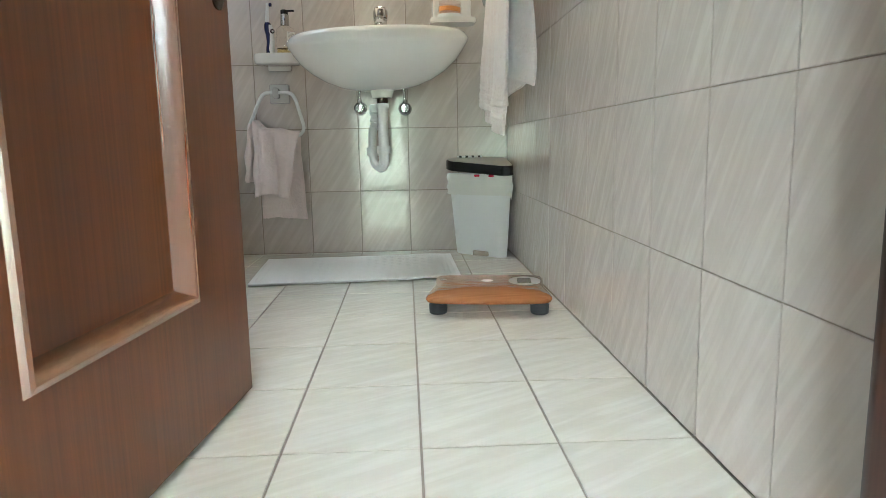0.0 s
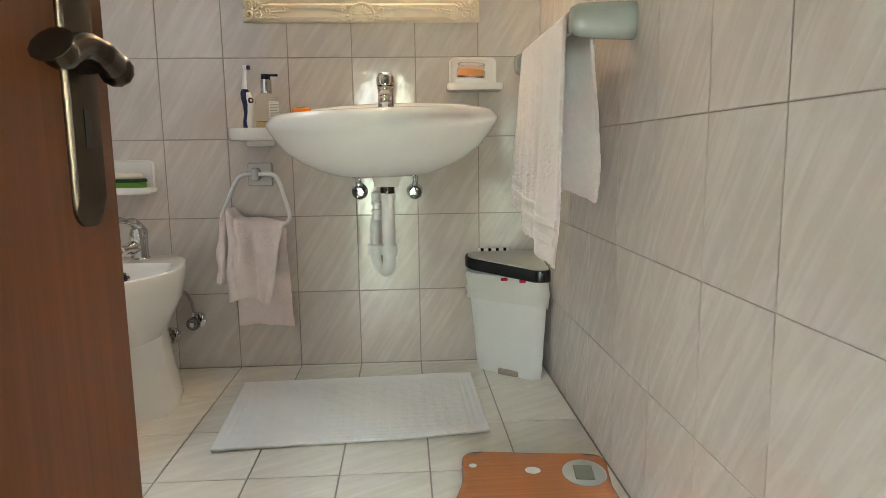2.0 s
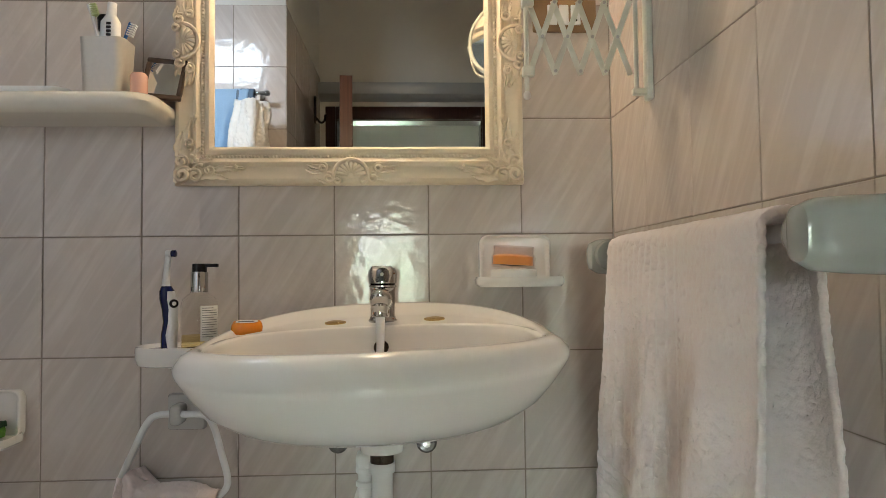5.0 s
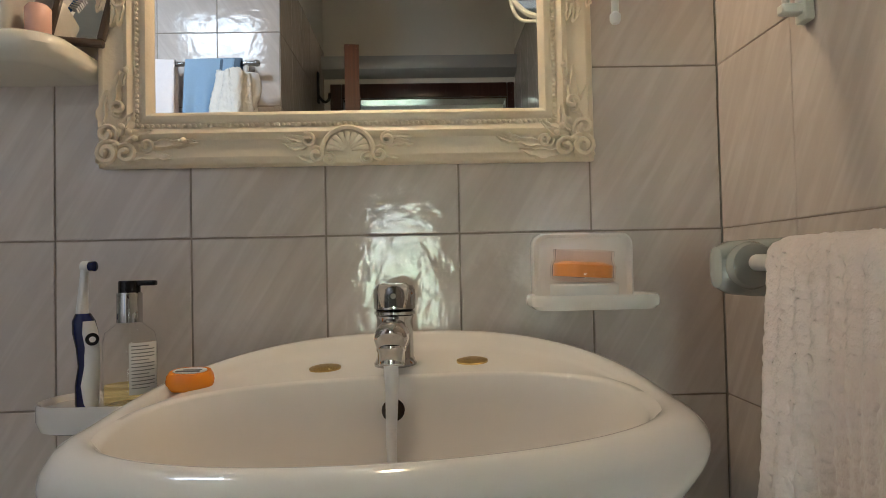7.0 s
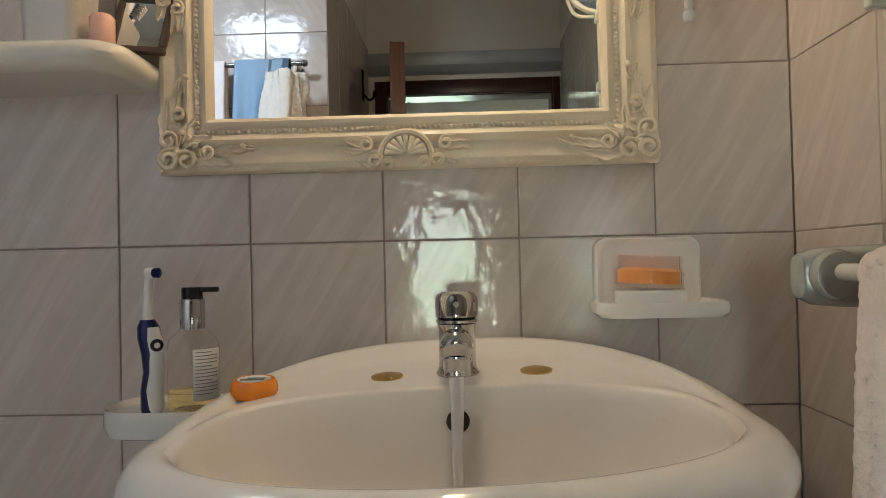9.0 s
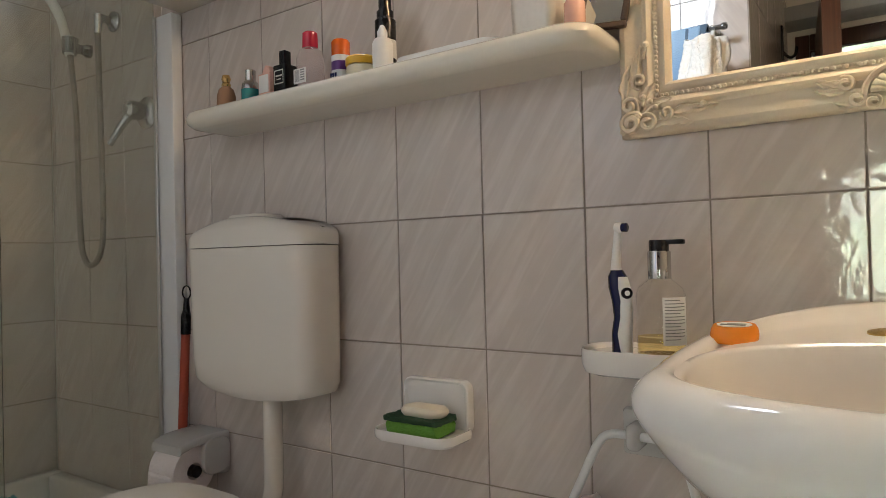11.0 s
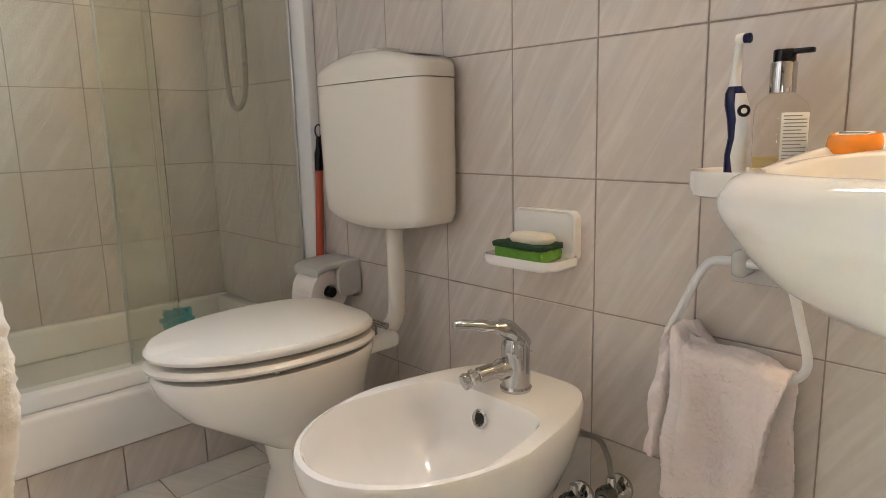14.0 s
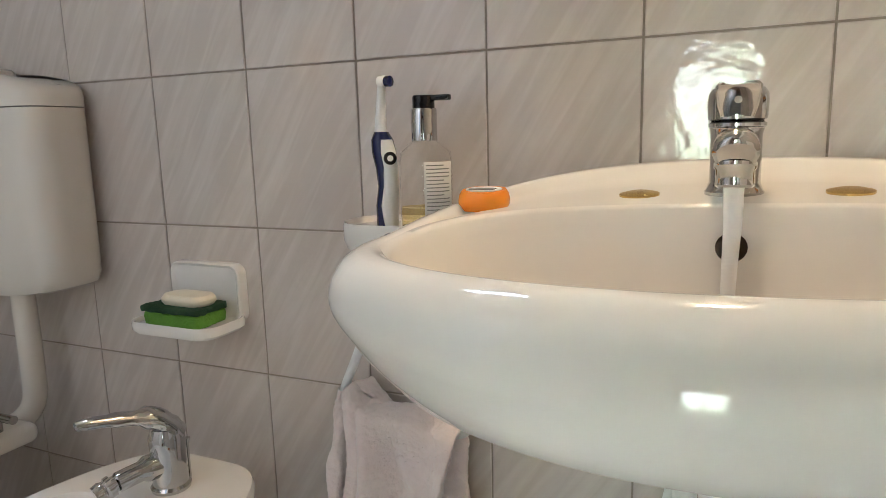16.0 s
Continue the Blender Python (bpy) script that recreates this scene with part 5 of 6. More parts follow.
loft(bm, [[Vector((-0.610 + x * k, -0.072 + y * k, SZ + z)) for x, y in rounded_rect(0.215, 0.085, 0.03)] for k, z in ((0.90, 0.0), (0.98, 0.004), (1.0, 0.010), (1.0, 0.013), (0.97, 0.011), (0.85, 0.006))])
single("white_dish", bm, WHITE_PLASTIC, "low white plastic dish lying on the shelf", "dish")
bm = mesh()
rbox(bm, (-0.585, -0.026, SZ), (-0.47, -0.018, SZ + 0.016), 0.002, 1)
for k in range(26):
    rbox(bm, (-0.584 + k * 0.0044, -0.030, SZ + 0.001), (-0.582 + k * 0.0044, -0.026, SZ + 0.014))
single("comb", bm, BLACK, "black plastic comb lying behind the dish", "comb")
cup = thing("tumbler", (-0.437, -0.07, SZ), "frosted metal tumbler full of toothbrushes", "tumbler")
TXC, TYC = -0.437, -0.078
bm = mesh()
ks = [(0.85, 0.0), (0.88, 0.003), (1.0, 0.108), (1.01, 0.111), (0.97, 0.111), (0.84, 0.006), (0.4, 0.005)]
loft(bm, [[Vector((TXC + x * k, TYC + y * k, SZ + z)) for x, y in rounded_rect(0.086, 0.072, 0.016)] for k, z in ks])
part("cup", bm, CUP, cup)


def toothbrush(name, base, tip, mat, bristle, label):
    t = thing(name, base, label, "toothbrush")
    b, e = Vector(base), Vector(tip)
    d = (e - b).normalized()
    part("handle", tube(mesh(), [b, b + (e - b) * 0.6, b + (e - b) * 0.8, e], [0.0055, 0.005, 0.0035, 0.005], 10), mat, t)
    side = d.cross(Vector((0, -1, 0.2))).normalized()
    bm = mesh()
    for i in range(6):
        for j in (-1, 0, 1):
            q = e - d * (0.002 + i * 0.0045) + Vector((0, 0.003 * j, 0))
            tube(bm, [q, q + side * 0.013], 0.0018, 5)
    part("bristles", bm, bristle, t)
    return t


toothbrush("toothbrush", (-0.425, -0.072, SZ + 0.007), (-0.480, -0.066, SZ + 0.192), WHITE_PLASTIC, material("pale green bristles", (0.45, 0.52, 0.25), 0.8), "white toothbrush with pale green bristles in the tumbler")
toothbrush("toothbrush", (-0.445, -0.082, SZ + 0.007), (-0.392, -0.078, SZ + 0.150), material("blue plastic", (0.01, 0.12, 0.40), 0.3), WHITE_PLASTIC, "blue toothbrush with white bristles in the tumbler")
t = thing("shaving_brush", (-0.45, -0.06, SZ), "black brush standing in the tumbler", "brush")
part("handle", tube(mesh(), [(-0.452, -0.062, SZ + 0.007), (-0.452, -0.060, SZ + 0.140)], 0.006, 10), BLACK, t)
part("bristles", tube(mesh(), [(-0.452, -0.060, SZ + 0.138), (-0.452, -0.060, SZ + 0.165), (-0.452, -0.060, SZ + 0.172)], [0.012, 0.014, 0.010], 12), BLACK, t)
t = thing("toothpaste_tube", (-0.43, -0.09, SZ), "white toothpaste tube upside down in the tumbler", "toothpaste")
bm = mesh()
loft(bm, [[Vector((-0.433 + (z - 0.01) * 0.06 + x, -0.093 + y, SZ + z)) for x, y in rounded_rect(w, d, min(w, d) * 0.45)] for w, d, z in ((0.046, 0.004, 0.008), (0.042, 0.018, 0.07), (0.036, 0.028, 0.145), (0.020, 0.020, 0.158))])
tb2 = part("tube", bm, WHITE_PLASTIC, t)
part("cap", tube(mesh(), [(-0.4245, -0.093, SZ + 0.157), (-0.4225, -0.093, SZ + 0.184)], [0.0095, 0.0085], 14), WHITE_PLASTIC, t)
bm = mesh()
for k in range(4):
    rbox(bm, (-0.428, -0.1085, SZ + 0.114 + k * 0.0075), (-0.419, -0.1055, SZ + 0.119 + k * 0.0075), 0.001, 1)
part("lettering", bm, BLACK, tb2)
t = thing("hand_mirror", (-0.36, -0.04, SZ), "small brown-rimmed vanity mirror leaning on the wall", "mirror")
bm = mesh()
q = Matrix.Translation((-0.345, -0.028, SZ + 0.052)) @ Matrix.Rotation(radians(-14), 4, "X") @ Matrix.Rotation(radians(6), 4, "Y")
for lo, hi in (((-0.042, -0.006, -0.046), (0.042, 0.006, -0.036)), ((-0.042, -0.006, 0.036), (0.042, 0.006, 0.046)), ((-0.042, -0.006, -0.036), (-0.032, 0.006, 0.036)), ((0.032, -0.006, -0.036), (0.042, 0.006, 0.036))):
    rbox(bm, lo, hi, 0.003, 2, q)
part("rim", bm, BROWN_FRAME, t)
part("glass", rbox(mesh(), (-0.032, -0.002, -0.036), (0.032, 0.002, 0.036), 0.0, 1, q), SILVERED, t)
bottle("small_jar", -0.372, -0.088, [(0.015, 0), (0.0165, 0.003), (0.0165, 0.040), (0.013, 0.045)], PEACH_BOX, "small pinkish jar on the shelf", "jar")

# ---- framed mirror ----
MX0, MX1, MZ0, MZ1 = -0.327, 0.403, 1.105, 1.690
fr = thing("wall_mirror", ((MX0 + MX1) / 2, 0, MZ0), "mirror in an ornate ivory carved frame", "mirror")
bm = mesh()
prof = [(0.0, -0.001), (0.0, -0.016), (0.004, -0.024), (0.012, -0.028), (0.020, -0.026), (0.030, -0.021), (0.038, -0.0205), (0.042, -0.026), (0.047, -0.029), (0.052, -0.026), (0.055, -0.022), (0.063, -0.0215), (0.068, -0.026), (0.073, -0.0275), (0.078, -0.023), (0.081, -0.012)]
rings = []
for a, b, sa, sb in ((MX0, MZ0, 1, 1), (MX1, MZ0, -1, 1), (MX1, MZ1, -1, -1), (MX0, MZ1, 1, -1)):
    rings.append([Vector((a + sa * w, y, b + sb * w)) for w, y in prof])
loft(bm, rings + [rings[0]], False, False, closed=False)
bmesh.ops.remove_doubles(bm, verts=bm.verts, dist=1e-5)
part("frame", bm, IVORY, fr)
part("glass", rbox(mesh(), (MX0 + 0.076, -0.0135, MZ0 + 0.076), (MX1 - 0.076, -0.0115, MZ1 - 0.076)), SILVERED, fr, "clear silvered mirror glass")
bm = mesh()


def bead(bm, x, z, y, r):
    vs = bmesh.ops.create_icosphere(bm, subdivisions=1, radius=r)["verts"]
    bmesh.ops.translate(bm, verts=vs, vec=(x, y, z))


def beads_along(bm, x0, z0, x1, z1):
    n = int(math.hypot(x1 - x0, z1 - z0) / 0.0075)
    for k in range(n + 1):
        bead(bm, x0 + (x1 - x0) * k / n, z0 + (z1 - z0) * k / n, -0.0235, 0.0034)


I = 0.059
beads_along(bm, MX0 + I, MZ0 + I, MX1 - I, MZ0 + I)
beads_along(bm, MX0 + I, MZ0 + I, MX0 + I, MZ1 - I)
beads_along(bm, MX1 - I, MZ0 + I, MX1 - I, MZ1 - I)
tagged(part("beading", bm, IVORY, fr), kind="stuff")


def scroll(bm, cx, cz, r, turns, a0, sgn, y=-0.028, thick=0.0036):
    pts = []
    n = int(14 * turns)
    for k in range(n + 1):
        t = k / n
        a = a0 + sgn * t * turns * 2 * math.pi
        rr = r * (1 - 0.82 * t)
        pts.append((cx + rr * math.cos(a), y - 0.004 * t, cz + rr * math.sin(a)))
    tube(bm, pts, [thick * (0.65 + 0.6 * k / n) for k in range(n + 1)], 6)


def leaf(bm, x, z, dx, dz, length, width, y=-0.026):
    """A raised acanthus leaf along (dx, dz)."""
    d, nn = Vector((dx, 0, dz)).normalized(), Vector((-dz, 0, dx)).normalized()
    rows = []
    for k in range(9):
        t = k / 8
        w = width * (math.sin(math.pi * (0.12 + 0.86 * t)) ** 0.8) * (1 + 0.25 * math.sin(t * 18))
        c = Vector((x, y, z)) + d * length * t + nn * width * 0.35 * math.sin(t * 4)
        rows.append([c + nn * w * s + Vector((0, -h, 0)) for s, h in ((-1, -0.004), (-0.55, 0.004), (0, 0.001), (0.55, 0.004), (1, -0.004))])
    loft(bm, rows, False, False, closed=False)


def carve(name, f, *args):
    """One carved piece of the frame as a part of its own."""
    bm = mesh()
    f(bm, *args)
    part(name, bm, IVORY, fr, smooth=60)


def corner_ornament(ax, az, sx, sz):
    u = lambda a, b: (ax + sx * a, az + sz * b)
    ang = lambda a: a if sx > 0 else math.pi - a
    for a, b, r, turns, a0, s, y, th in ((0.020, 0.020, 0.019, 1.6, 0.5, 1, -0.030, 0.0050), (0.045, 0.018, 0.016, 1.3, 2.6, -1, -0.029, 0.0042), (0.018, 0.047, 0.016, 1.3, -1.0, 1, -0.029, 0.0042), (0.075, 0.030, 0.012, 1.2, 3.0, 1, -0.027, 0.0036), (0.034, 0.085, 0.013, 1.2, -1.5, -1, -0.027, 0.0036)):
        carve("scroll", scroll, *u(a, b), r, turns, ang(a0 * sz), s * sx * sz, y, th)
    for a, b, dx, dz, ln, wd in ((0.052, 0.012, 1, 0.03, 0.062, 0.011), (0.070, 0.026, 1, 0.12, 0.066, 0.009), (0.040, 0.036, 1, 0.45, 0.045, 0.010), (0.012, 0.052, 0.05, 1, 0.060, 0.011), (0.026, 0.075, 0.12, 1, 0.066, 0.009), (0.036, 0.044, 0.5, 1, 0.040, 0.010), (0.040, 0.118, 0.2, 1, 0.030, 0.006), (0.112, 0.030, 1, 0.15, 0.036, 0.006), (0.004, 0.004, 1, 1, 0.05, 0.014)):
        carve("acanthus_leaf", leaf, *u(a, b), sx * dx, sz * dz, ln, wd)
    for a, b in ((0.058, 0.040), (0.040, 0.058), (0.050, 0.050), (0.030, 0.030), (0.128, 0.036), (0.046, 0.140)):
        carve("berry", bead, *u(a, b), -0.031, 0.0052)


for ax, az, sx, sz in ((MX0, MZ0, 1, 1), (MX1, MZ0, -1, 1), (MX0, MZ1, 1, -1), (MX1, MZ1, -1, -1)):
    corner_ornament(ax, az, sx, sz)


def crest(cx, cz, ux, uz):
    """Shell ornament in the middle of a side; u runs along the side, v away from the outer edge."""
    bm = mesh()
    P = lambda a, b: (cx + ux * a + uz * b * (1 if cx < 0 else -1), cz + (uz * a if uz else b))
    for k in range(9):
        a = math.pi * (k + 0.5) / 9
        x0, z0 = P(0.006 * math.cos(a), 0.018 + 0.006 * math.sin(a))
        x1, z1 = P(0.030 * math.cos(a), 0.018 + 0.026 * math.sin(a))
        carve("shell_rib", tube, [(x0, -0.028, z0), ((x0 + x1) / 2, -0.034, (z0 + z1) / 2), (x1, -0.030, z1)], [0.002, 0.0036, 0.0045], 6)
    pts = [P(0.037 * math.cos(math.pi * k / 14), 0.016 + 0.036 * math.sin(math.pi * k / 14)) for k in range(15)]
    tube(bm, [(x, -0.029, z) for x, z in pts], 0.0044, 6)
    part("shell_rim", bm, IVORY, fr, smooth=60)
    for s in (-1, 1):
        for a, b, r in ((0.046, 0.012, 0.013), (0.058, 0.034, 0.011), (0.028, 0.006, 0.010)):
            carve("scroll", scroll, *P(s * a, b), r, 1.3, 1.0 if s > 0 else 2.1, s, -0.028, 0.0036)
        for a, b, ln in ((0.050, 0.036, 0.044), (0.060, 0.026, 0.036), (0.040, 0.006, 0.034)):
            carve("acanthus_leaf", leaf, *P(s * a, b), s * ux, s * uz if uz else 0.10, ln, 0.0075)


crest((MX0 + MX1) / 2, MZ0, 1, 0)
crest(MX0, 1.405, 0, 1)
crest(MX1, 1.405, 0, 1)

# wall lamp over the mirror
wl = thing("wall_lamp", (0.05, 0, 1.75), "wall lamp with white saucer shade over the mirror", "lamp")
part("mount", lathe(mesh(), [(0.040, 0), (0.040, 0.008), (0.015, 0.018)], (0.05, 0.0, 1.80), 24, (0, -1, 0)), BRASS, wl)
part("arm", tube(mesh(), curve([(0.05, -0.012, 1.80), (0.05, -0.07, 1.825), (0.05, -0.115, 1.81), (0.05, -0.118, 1.79)], 6), 0.006, 10), BRASS, wl)
part("shade", lathe(mesh(), [(0.018, 0.045), (0.024, 0.040), (0.060, 0.022), (0.088, 0.004), (0.090, 0.0), (0.086, 0.001), (0.058, 0.018), (0.022, 0.034)], (0.05, -0.118, 1.762), 36), ENAMEL_SHADE, wl, "white enamelled saucer shade")
part("bulb", lathe(mesh(), [(0.010, 0.030), (0.014, 0.018), (0.027, 0.0), (0.030, -0.012), (0.026, -0.027), (0.014, -0.038), (0.0, -0.041)], (0.05, -0.118, 1.755), 24), BULB_GLOW, wl, "lit warm bulb")

# socket plate
so = thing("socket_plate", (0.5, 0, 1.47), "wood-effect switch and socket plate on the tiles", "socket")
part("plate", rbox(mesh(), (0.430, -0.009, 1.437), (0.570, -0.0005, 1.510), 0.004, 2), BROWN_PLATE, so)
for x in (0.462, 0.487, 0.513):
    part("module", rbox(mesh(), (x, -0.013, 1.452), (x + 0.021, -0.0085, 1.496), 0.0015, 1), WHITE_PLASTIC, so)
bm = mesh()
for k in range(3):
    lathe(bm, [(0.0028, 0.0), (0.0028, 0.0006)], (0.5235, -0.0131, 1.462 + 0.012 * k), 10, (0, -1, 0))
part("socket_holes", bm, BLACK, so)

# extending shaving mirror on the right wall
em = thing("extending_mirror", (0.6, -0.243, 1.33), "white scissor-arm shaving mirror fixed to the wall", "mirror")
EY = -0.243
part("wall_strip", rbox(mesh(), (0.588, EY - 0.012, 1.225), (0.5995, EY + 0.012, 1.448), 0.003, 2), LATTICE, em)
part("pivot_rod", tube(mesh(), [(0.572, EY, 1.245), (0.572, EY, 1.430)], 0.0045, 10), LATTICE, em)
for z in (1.240, 1.428):
    part("bracket", rbox(mesh(), (0.564, EY - 0.007, z - 0.006), (0.590, EY + 0.007, z + 0.006), 0.002, 1), LATTICE, em)
x0, x1, za, zb = 0.560, 0.378, 1.276, 1.402
for k in range(4):
    a, b = x0 + (x1 - x0) * k / 4, x0 + (x1 - x0) * (k + 1) / 4
    for z0, z1, off in ((za, zb, 0.0025), (zb, za, -0.0025)):
        d = Vector((b - a, 0, z1 - z0))
        L0 = d.length
        m = Matrix.Translation(((a + b) / 2, EY + off, (z0 + z1) / 2)) @ Matrix.Rotation(-math.atan2(d.z, d.x), 4, "Y")
        part("lattice_bar", rbox(mesh(), (-L0 / 2 - 0.005, -0.001, -0.0052), (L0 / 2 + 0.005, 0.001, 0.0052), 0.0005, 1, m), LATTICE, em)
    for px, pz in (((a + b) / 2, (za + zb) / 2), (b, za), (b, zb)):
        part("rivet", lathe(mesh(), [(0.003, -0.006), (0.003, 0.006)], (px, EY, pz), 8, (0, 1, 0)), SILVER_PLASTIC, em)
part("end_rod", tube(mesh(), [(0.372, EY, 1.240), (0.372, EY, 1.425), (0.374, EY - 0.002, 1.445)], 0.0045, 10), LATTICE, em)
for z in (za, zb):
    part("end_clip", rbox(mesh(), (0.364, EY - 0.008, z - 0.009), (0.386, EY + 0.008, z + 0.009), 0.002, 1), LATTICE, em)
part("end_knob", lathe(mesh(), [(0.004, 0), (0.0065, 0.004), (0.0065, 0.010), (0.003, 0.014)], (0.372, EY, 1.226), 12), WHITE_PLASTIC, em)
MC = Vector((0.392, EY - 0.012, 1.505))
md = Vector((0.55, -0.80, 0.10)).normalized()
e1 = Vector((0, 0, 1)).cross(md).normalized()
e2 = md.cross(e1)
bm = mesh()
tube(bm, [MC + (e1 * math.cos(k * 0.16535) + e2 * math.sin(k * 0.16535)) * 0.086 for k in range(39)], 0.0058, 10, flat=1.2)
part("mirror_rim", bm, LATTICE, em)
part("mirror_glass", lathe(mesh(), [(0.082, -0.003), (0.083, 0.0), (0.082, 0.003)], MC, 48, md), SILVERED, em)
bm = mesh()
tube(bm, curve([MC - e2 * 0.092 + md * 0.0, MC - e2 * 0.075 - e1 * 0.07, MC - e1 * 0.092], 8), 0.0035, 8)
tube(bm, [(0.374, EY - 0.002, 1.44), MC - e2 * 0.09], 0.004, 8)
part("yoke", bm, LATTICE, em)

# ---- towel rail on the right wall ----
rail = thing("towel_rail", (0.6, -0.55, 0.94), "grey ceramic towel rail mounts with white rod", "towel rail")


def rail_mount(y, s):
    bm = mesh()
    rows = []
    for k, x, r in ((1, 0.5995, 0), (1, 0.590, 0), (0.97, 0.560, 0), (0.93, 0.52, 0), (0.86, 0.492, 0), (0.66, 0.479, 0), (0.3, 0.475, 0)):
        rows.append([Vector((x, y + a * k, 0.942 + b * k + (1 - k) * 0.004)) for a, b in rounded_rect(0.046, 0.070, 0.018, 5)])
    loft(bm, rows)
    part("mount", bm, GREY_CERAMIC, rail)
    part("cap", lathe(mesh(), [(0.026, 0.0), (0.027, 0.006), (0.024, 0.014), (0.012, 0.018)], (0.508, y + s * 0.018, 0.945), 24, (0, s, 0)), GREY_CERAMIC, rail)


rail_mount(-0.872, 1)
rail_mount(-0.245, -1)
part("rod", tube(mesh(), [(0.508, -0.86, 0.948), (0.508, -0.26, 0.948)], 0.009, 14), WHITE_PLASTIC, rail)


def rail_towel(u, v):
    y = -0.815 + u * 0.455
    if v < 0.55:
        s = v / 0.55
        low = 0.455 + 0.105 * u ** 1.5
        z, x = low + (0.955 - low) * s, 0.481 - 0.020 * (1 - s)
    elif v < 0.62:
        a = (v - 0.55) / 0.07 * math.pi
        z, x = 0.955 + 0.014 * math.sin(a), 0.508 - 0.027 * math.cos(a)
    else:
        s = (v - 0.62) / 0.38
        low = 0.590 + 0.03 * math.sin(u * 5)
        z, x = 0.955 - (0.955 - low) * s, 0.535 + 0.004 * s + 0.022 * math.sin(u * 11 + 2.5 * s) * s
        y += 0.015 * s
    hang = max(0.0, 0.955 - z)
    x += 0.010 * math.sin(u * 17 + 0.6) * min(1, hang * 4) * (1 if v < 0.55 else 0.5)
    y += (0.03 * hang if v < 0.55 else 0.0) * (0.5 - u) * 2
    return Vector((x, y, z)) + ruffle((x, y, z), 9, 0.004) * min(1.0, 0.2 + hang * 4) + terry(Vector((x, y, z)), 0.0017) + Vector((0.0012 * math.sin(u * 120) * (1 if v < 0.55 and u > 0.4 else 0), 0, 0))


bt = thing("bath_towel", (0.5, -0.6, 0.46), "faded pink terry towel hanging over the wall rail", "towel")
part("cloth", sheet(mesh(), rail_towel, 230, 380), PALE_TERRY, bt, solid=0.008, smooth=180)
for v0 in (0.045, 0.085):
    part("woven_band", sheet(mesh(), lambda u, v: rail_towel(u, v0 + 0.022 * v) + Vector((-0.0052, 0, 0)), 70, 3), PALE_TERRY, bt, solid=0.002, smooth=180)
part("care_label", sheet(mesh(), lambda u, v: rail_towel(0.30 + 0.06 * u, 0.965 + 0.03 * v) + Vector((-0.006, 0, 0)), 4, 4), PAPER, bt, "small white care label", solid=0.001)

# ---- bin ----
bn = thing("corner_bin", (0.49, -0.13, 0), "white corner bin with black-rimmed grey lid and bag", "bin")


def tri_ring(k, z, off=(0, 0), r=0.045):
    """A triangle with rounded corners, its right angle in the corner of the room."""
    A, B, C = Vector((0.345, -0.035)), Vector((0.590, -0.022)), Vector((0.586, -0.262))
    A2 = Vector((0.352, -0.095))
    poly = [A, B, C, Vector((0.545, -0.268)), A2]
    c = Vector((0.505, -0.115))
    out = []
    n = len(poly)
    for i in range(n):
        p, q, s = poly[i - 1], poly[i], poly[(i + 1) % n]
        d0, d1 = (p - q).normalized(), (s - q).normalized()
        rr = min(r * 0.55, (p - q).length * 0.45, (s - q).length * 0.45)
        for t in range(6):
            w = t / 5
            e = q + d0 * rr * (1 - w) ** 2 + d1 * rr * w ** 2
            e = c + (e - c) * k
            out.append(Vector((e.x + off[0], e.y + off[1], z)))
    return out


def sloped(k, z):
    """A ring of the lid, which rises towards the corner of the room."""
    return [Vector((p.x, p.y, z + 0.105 * (p.y + 0.262))) for p in tri_ring(k, z)]


bm = mesh()
loft(bm, [tri_ring(0.74, 0.0), tri_ring(0.76, 0.004), tri_ring(0.93, 0.305), tri_ring(0.94, 0.318)])
part("bucket", bm, WHITE_PLASTIC, bn)
bm = mesh()
loft(bm, [sloped(0.97, 0.312), sloped(1.0, 0.315), sloped(1.0, 0.343), sloped(0.985, 0.349), sloped(0.955, 0.349), sloped(0.95, 0.345)], True, True)
part("rim", bm, BLACK, bn, "glossy black rim")
bm = mesh()
loft(bm, [sloped(0.945, 0.346), sloped(0.94, 0.352), sloped(0.90, 0.3545)])
part("lid", bm, GREY_LID, bn, "flat grey lid")
bm = mesh()
for k in range(8):
    x = 0.395 + k * 0.0125
    rbox(bm, (x, -0.028, 0.371), (x + 0.0125, -0.015, 0.385), 0.001, 1)
hinge = part("hinge", bm, WHITE_PLASTIC, bn)
for k in range(0, 8, 2):
    x = 0.402 + k * 0.0125
    part("hinge_knuckle", rbox(mesh(), (x, -0.0288, 0.3705), (x + 0.0105, -0.0142, 0.3858), 0.001, 1), BLACK, hinge)
bm = mesh()


def bag_ring(k, z, amp, ph):
    base = tri_ring(k, z)
    c = Vector((0.505, -0.115, z))
    return [c + (p - c) * (1 + amp * noise.noise(Vector((p.x * 30, p.y * 30, ph)))) + Vector((0, 0, amp * 0.35 * noise.noise(Vector((p.x * 25, p.y * 25, ph + 4))))) for p in base]


loft(bm, [bag_ring(0.965, 0.318, 0.01, 0), bag_ring(0.985, 0.300, 0.05, 1), bag_ring(0.985, 0.280, 0.07, 2), bag_ring(0.97, 0.258, 0.09, 3), bag_ring(0.945, 0.240, 0.16, 5)], False, False)
part("bin_bag", bm, BAG, bn, "crumpled white bag folded over the edge")
for x, y in ((0.455, -0.192), (0.505, -0.231)):
    part("bag_tie", rbox(mesh(), (x - 0.010, y - 0.006, 0.308), (x + 0.010, y + 0.008, 0.3165), 0.003, 2), RED_CAP, bn, "red bag drawstring")
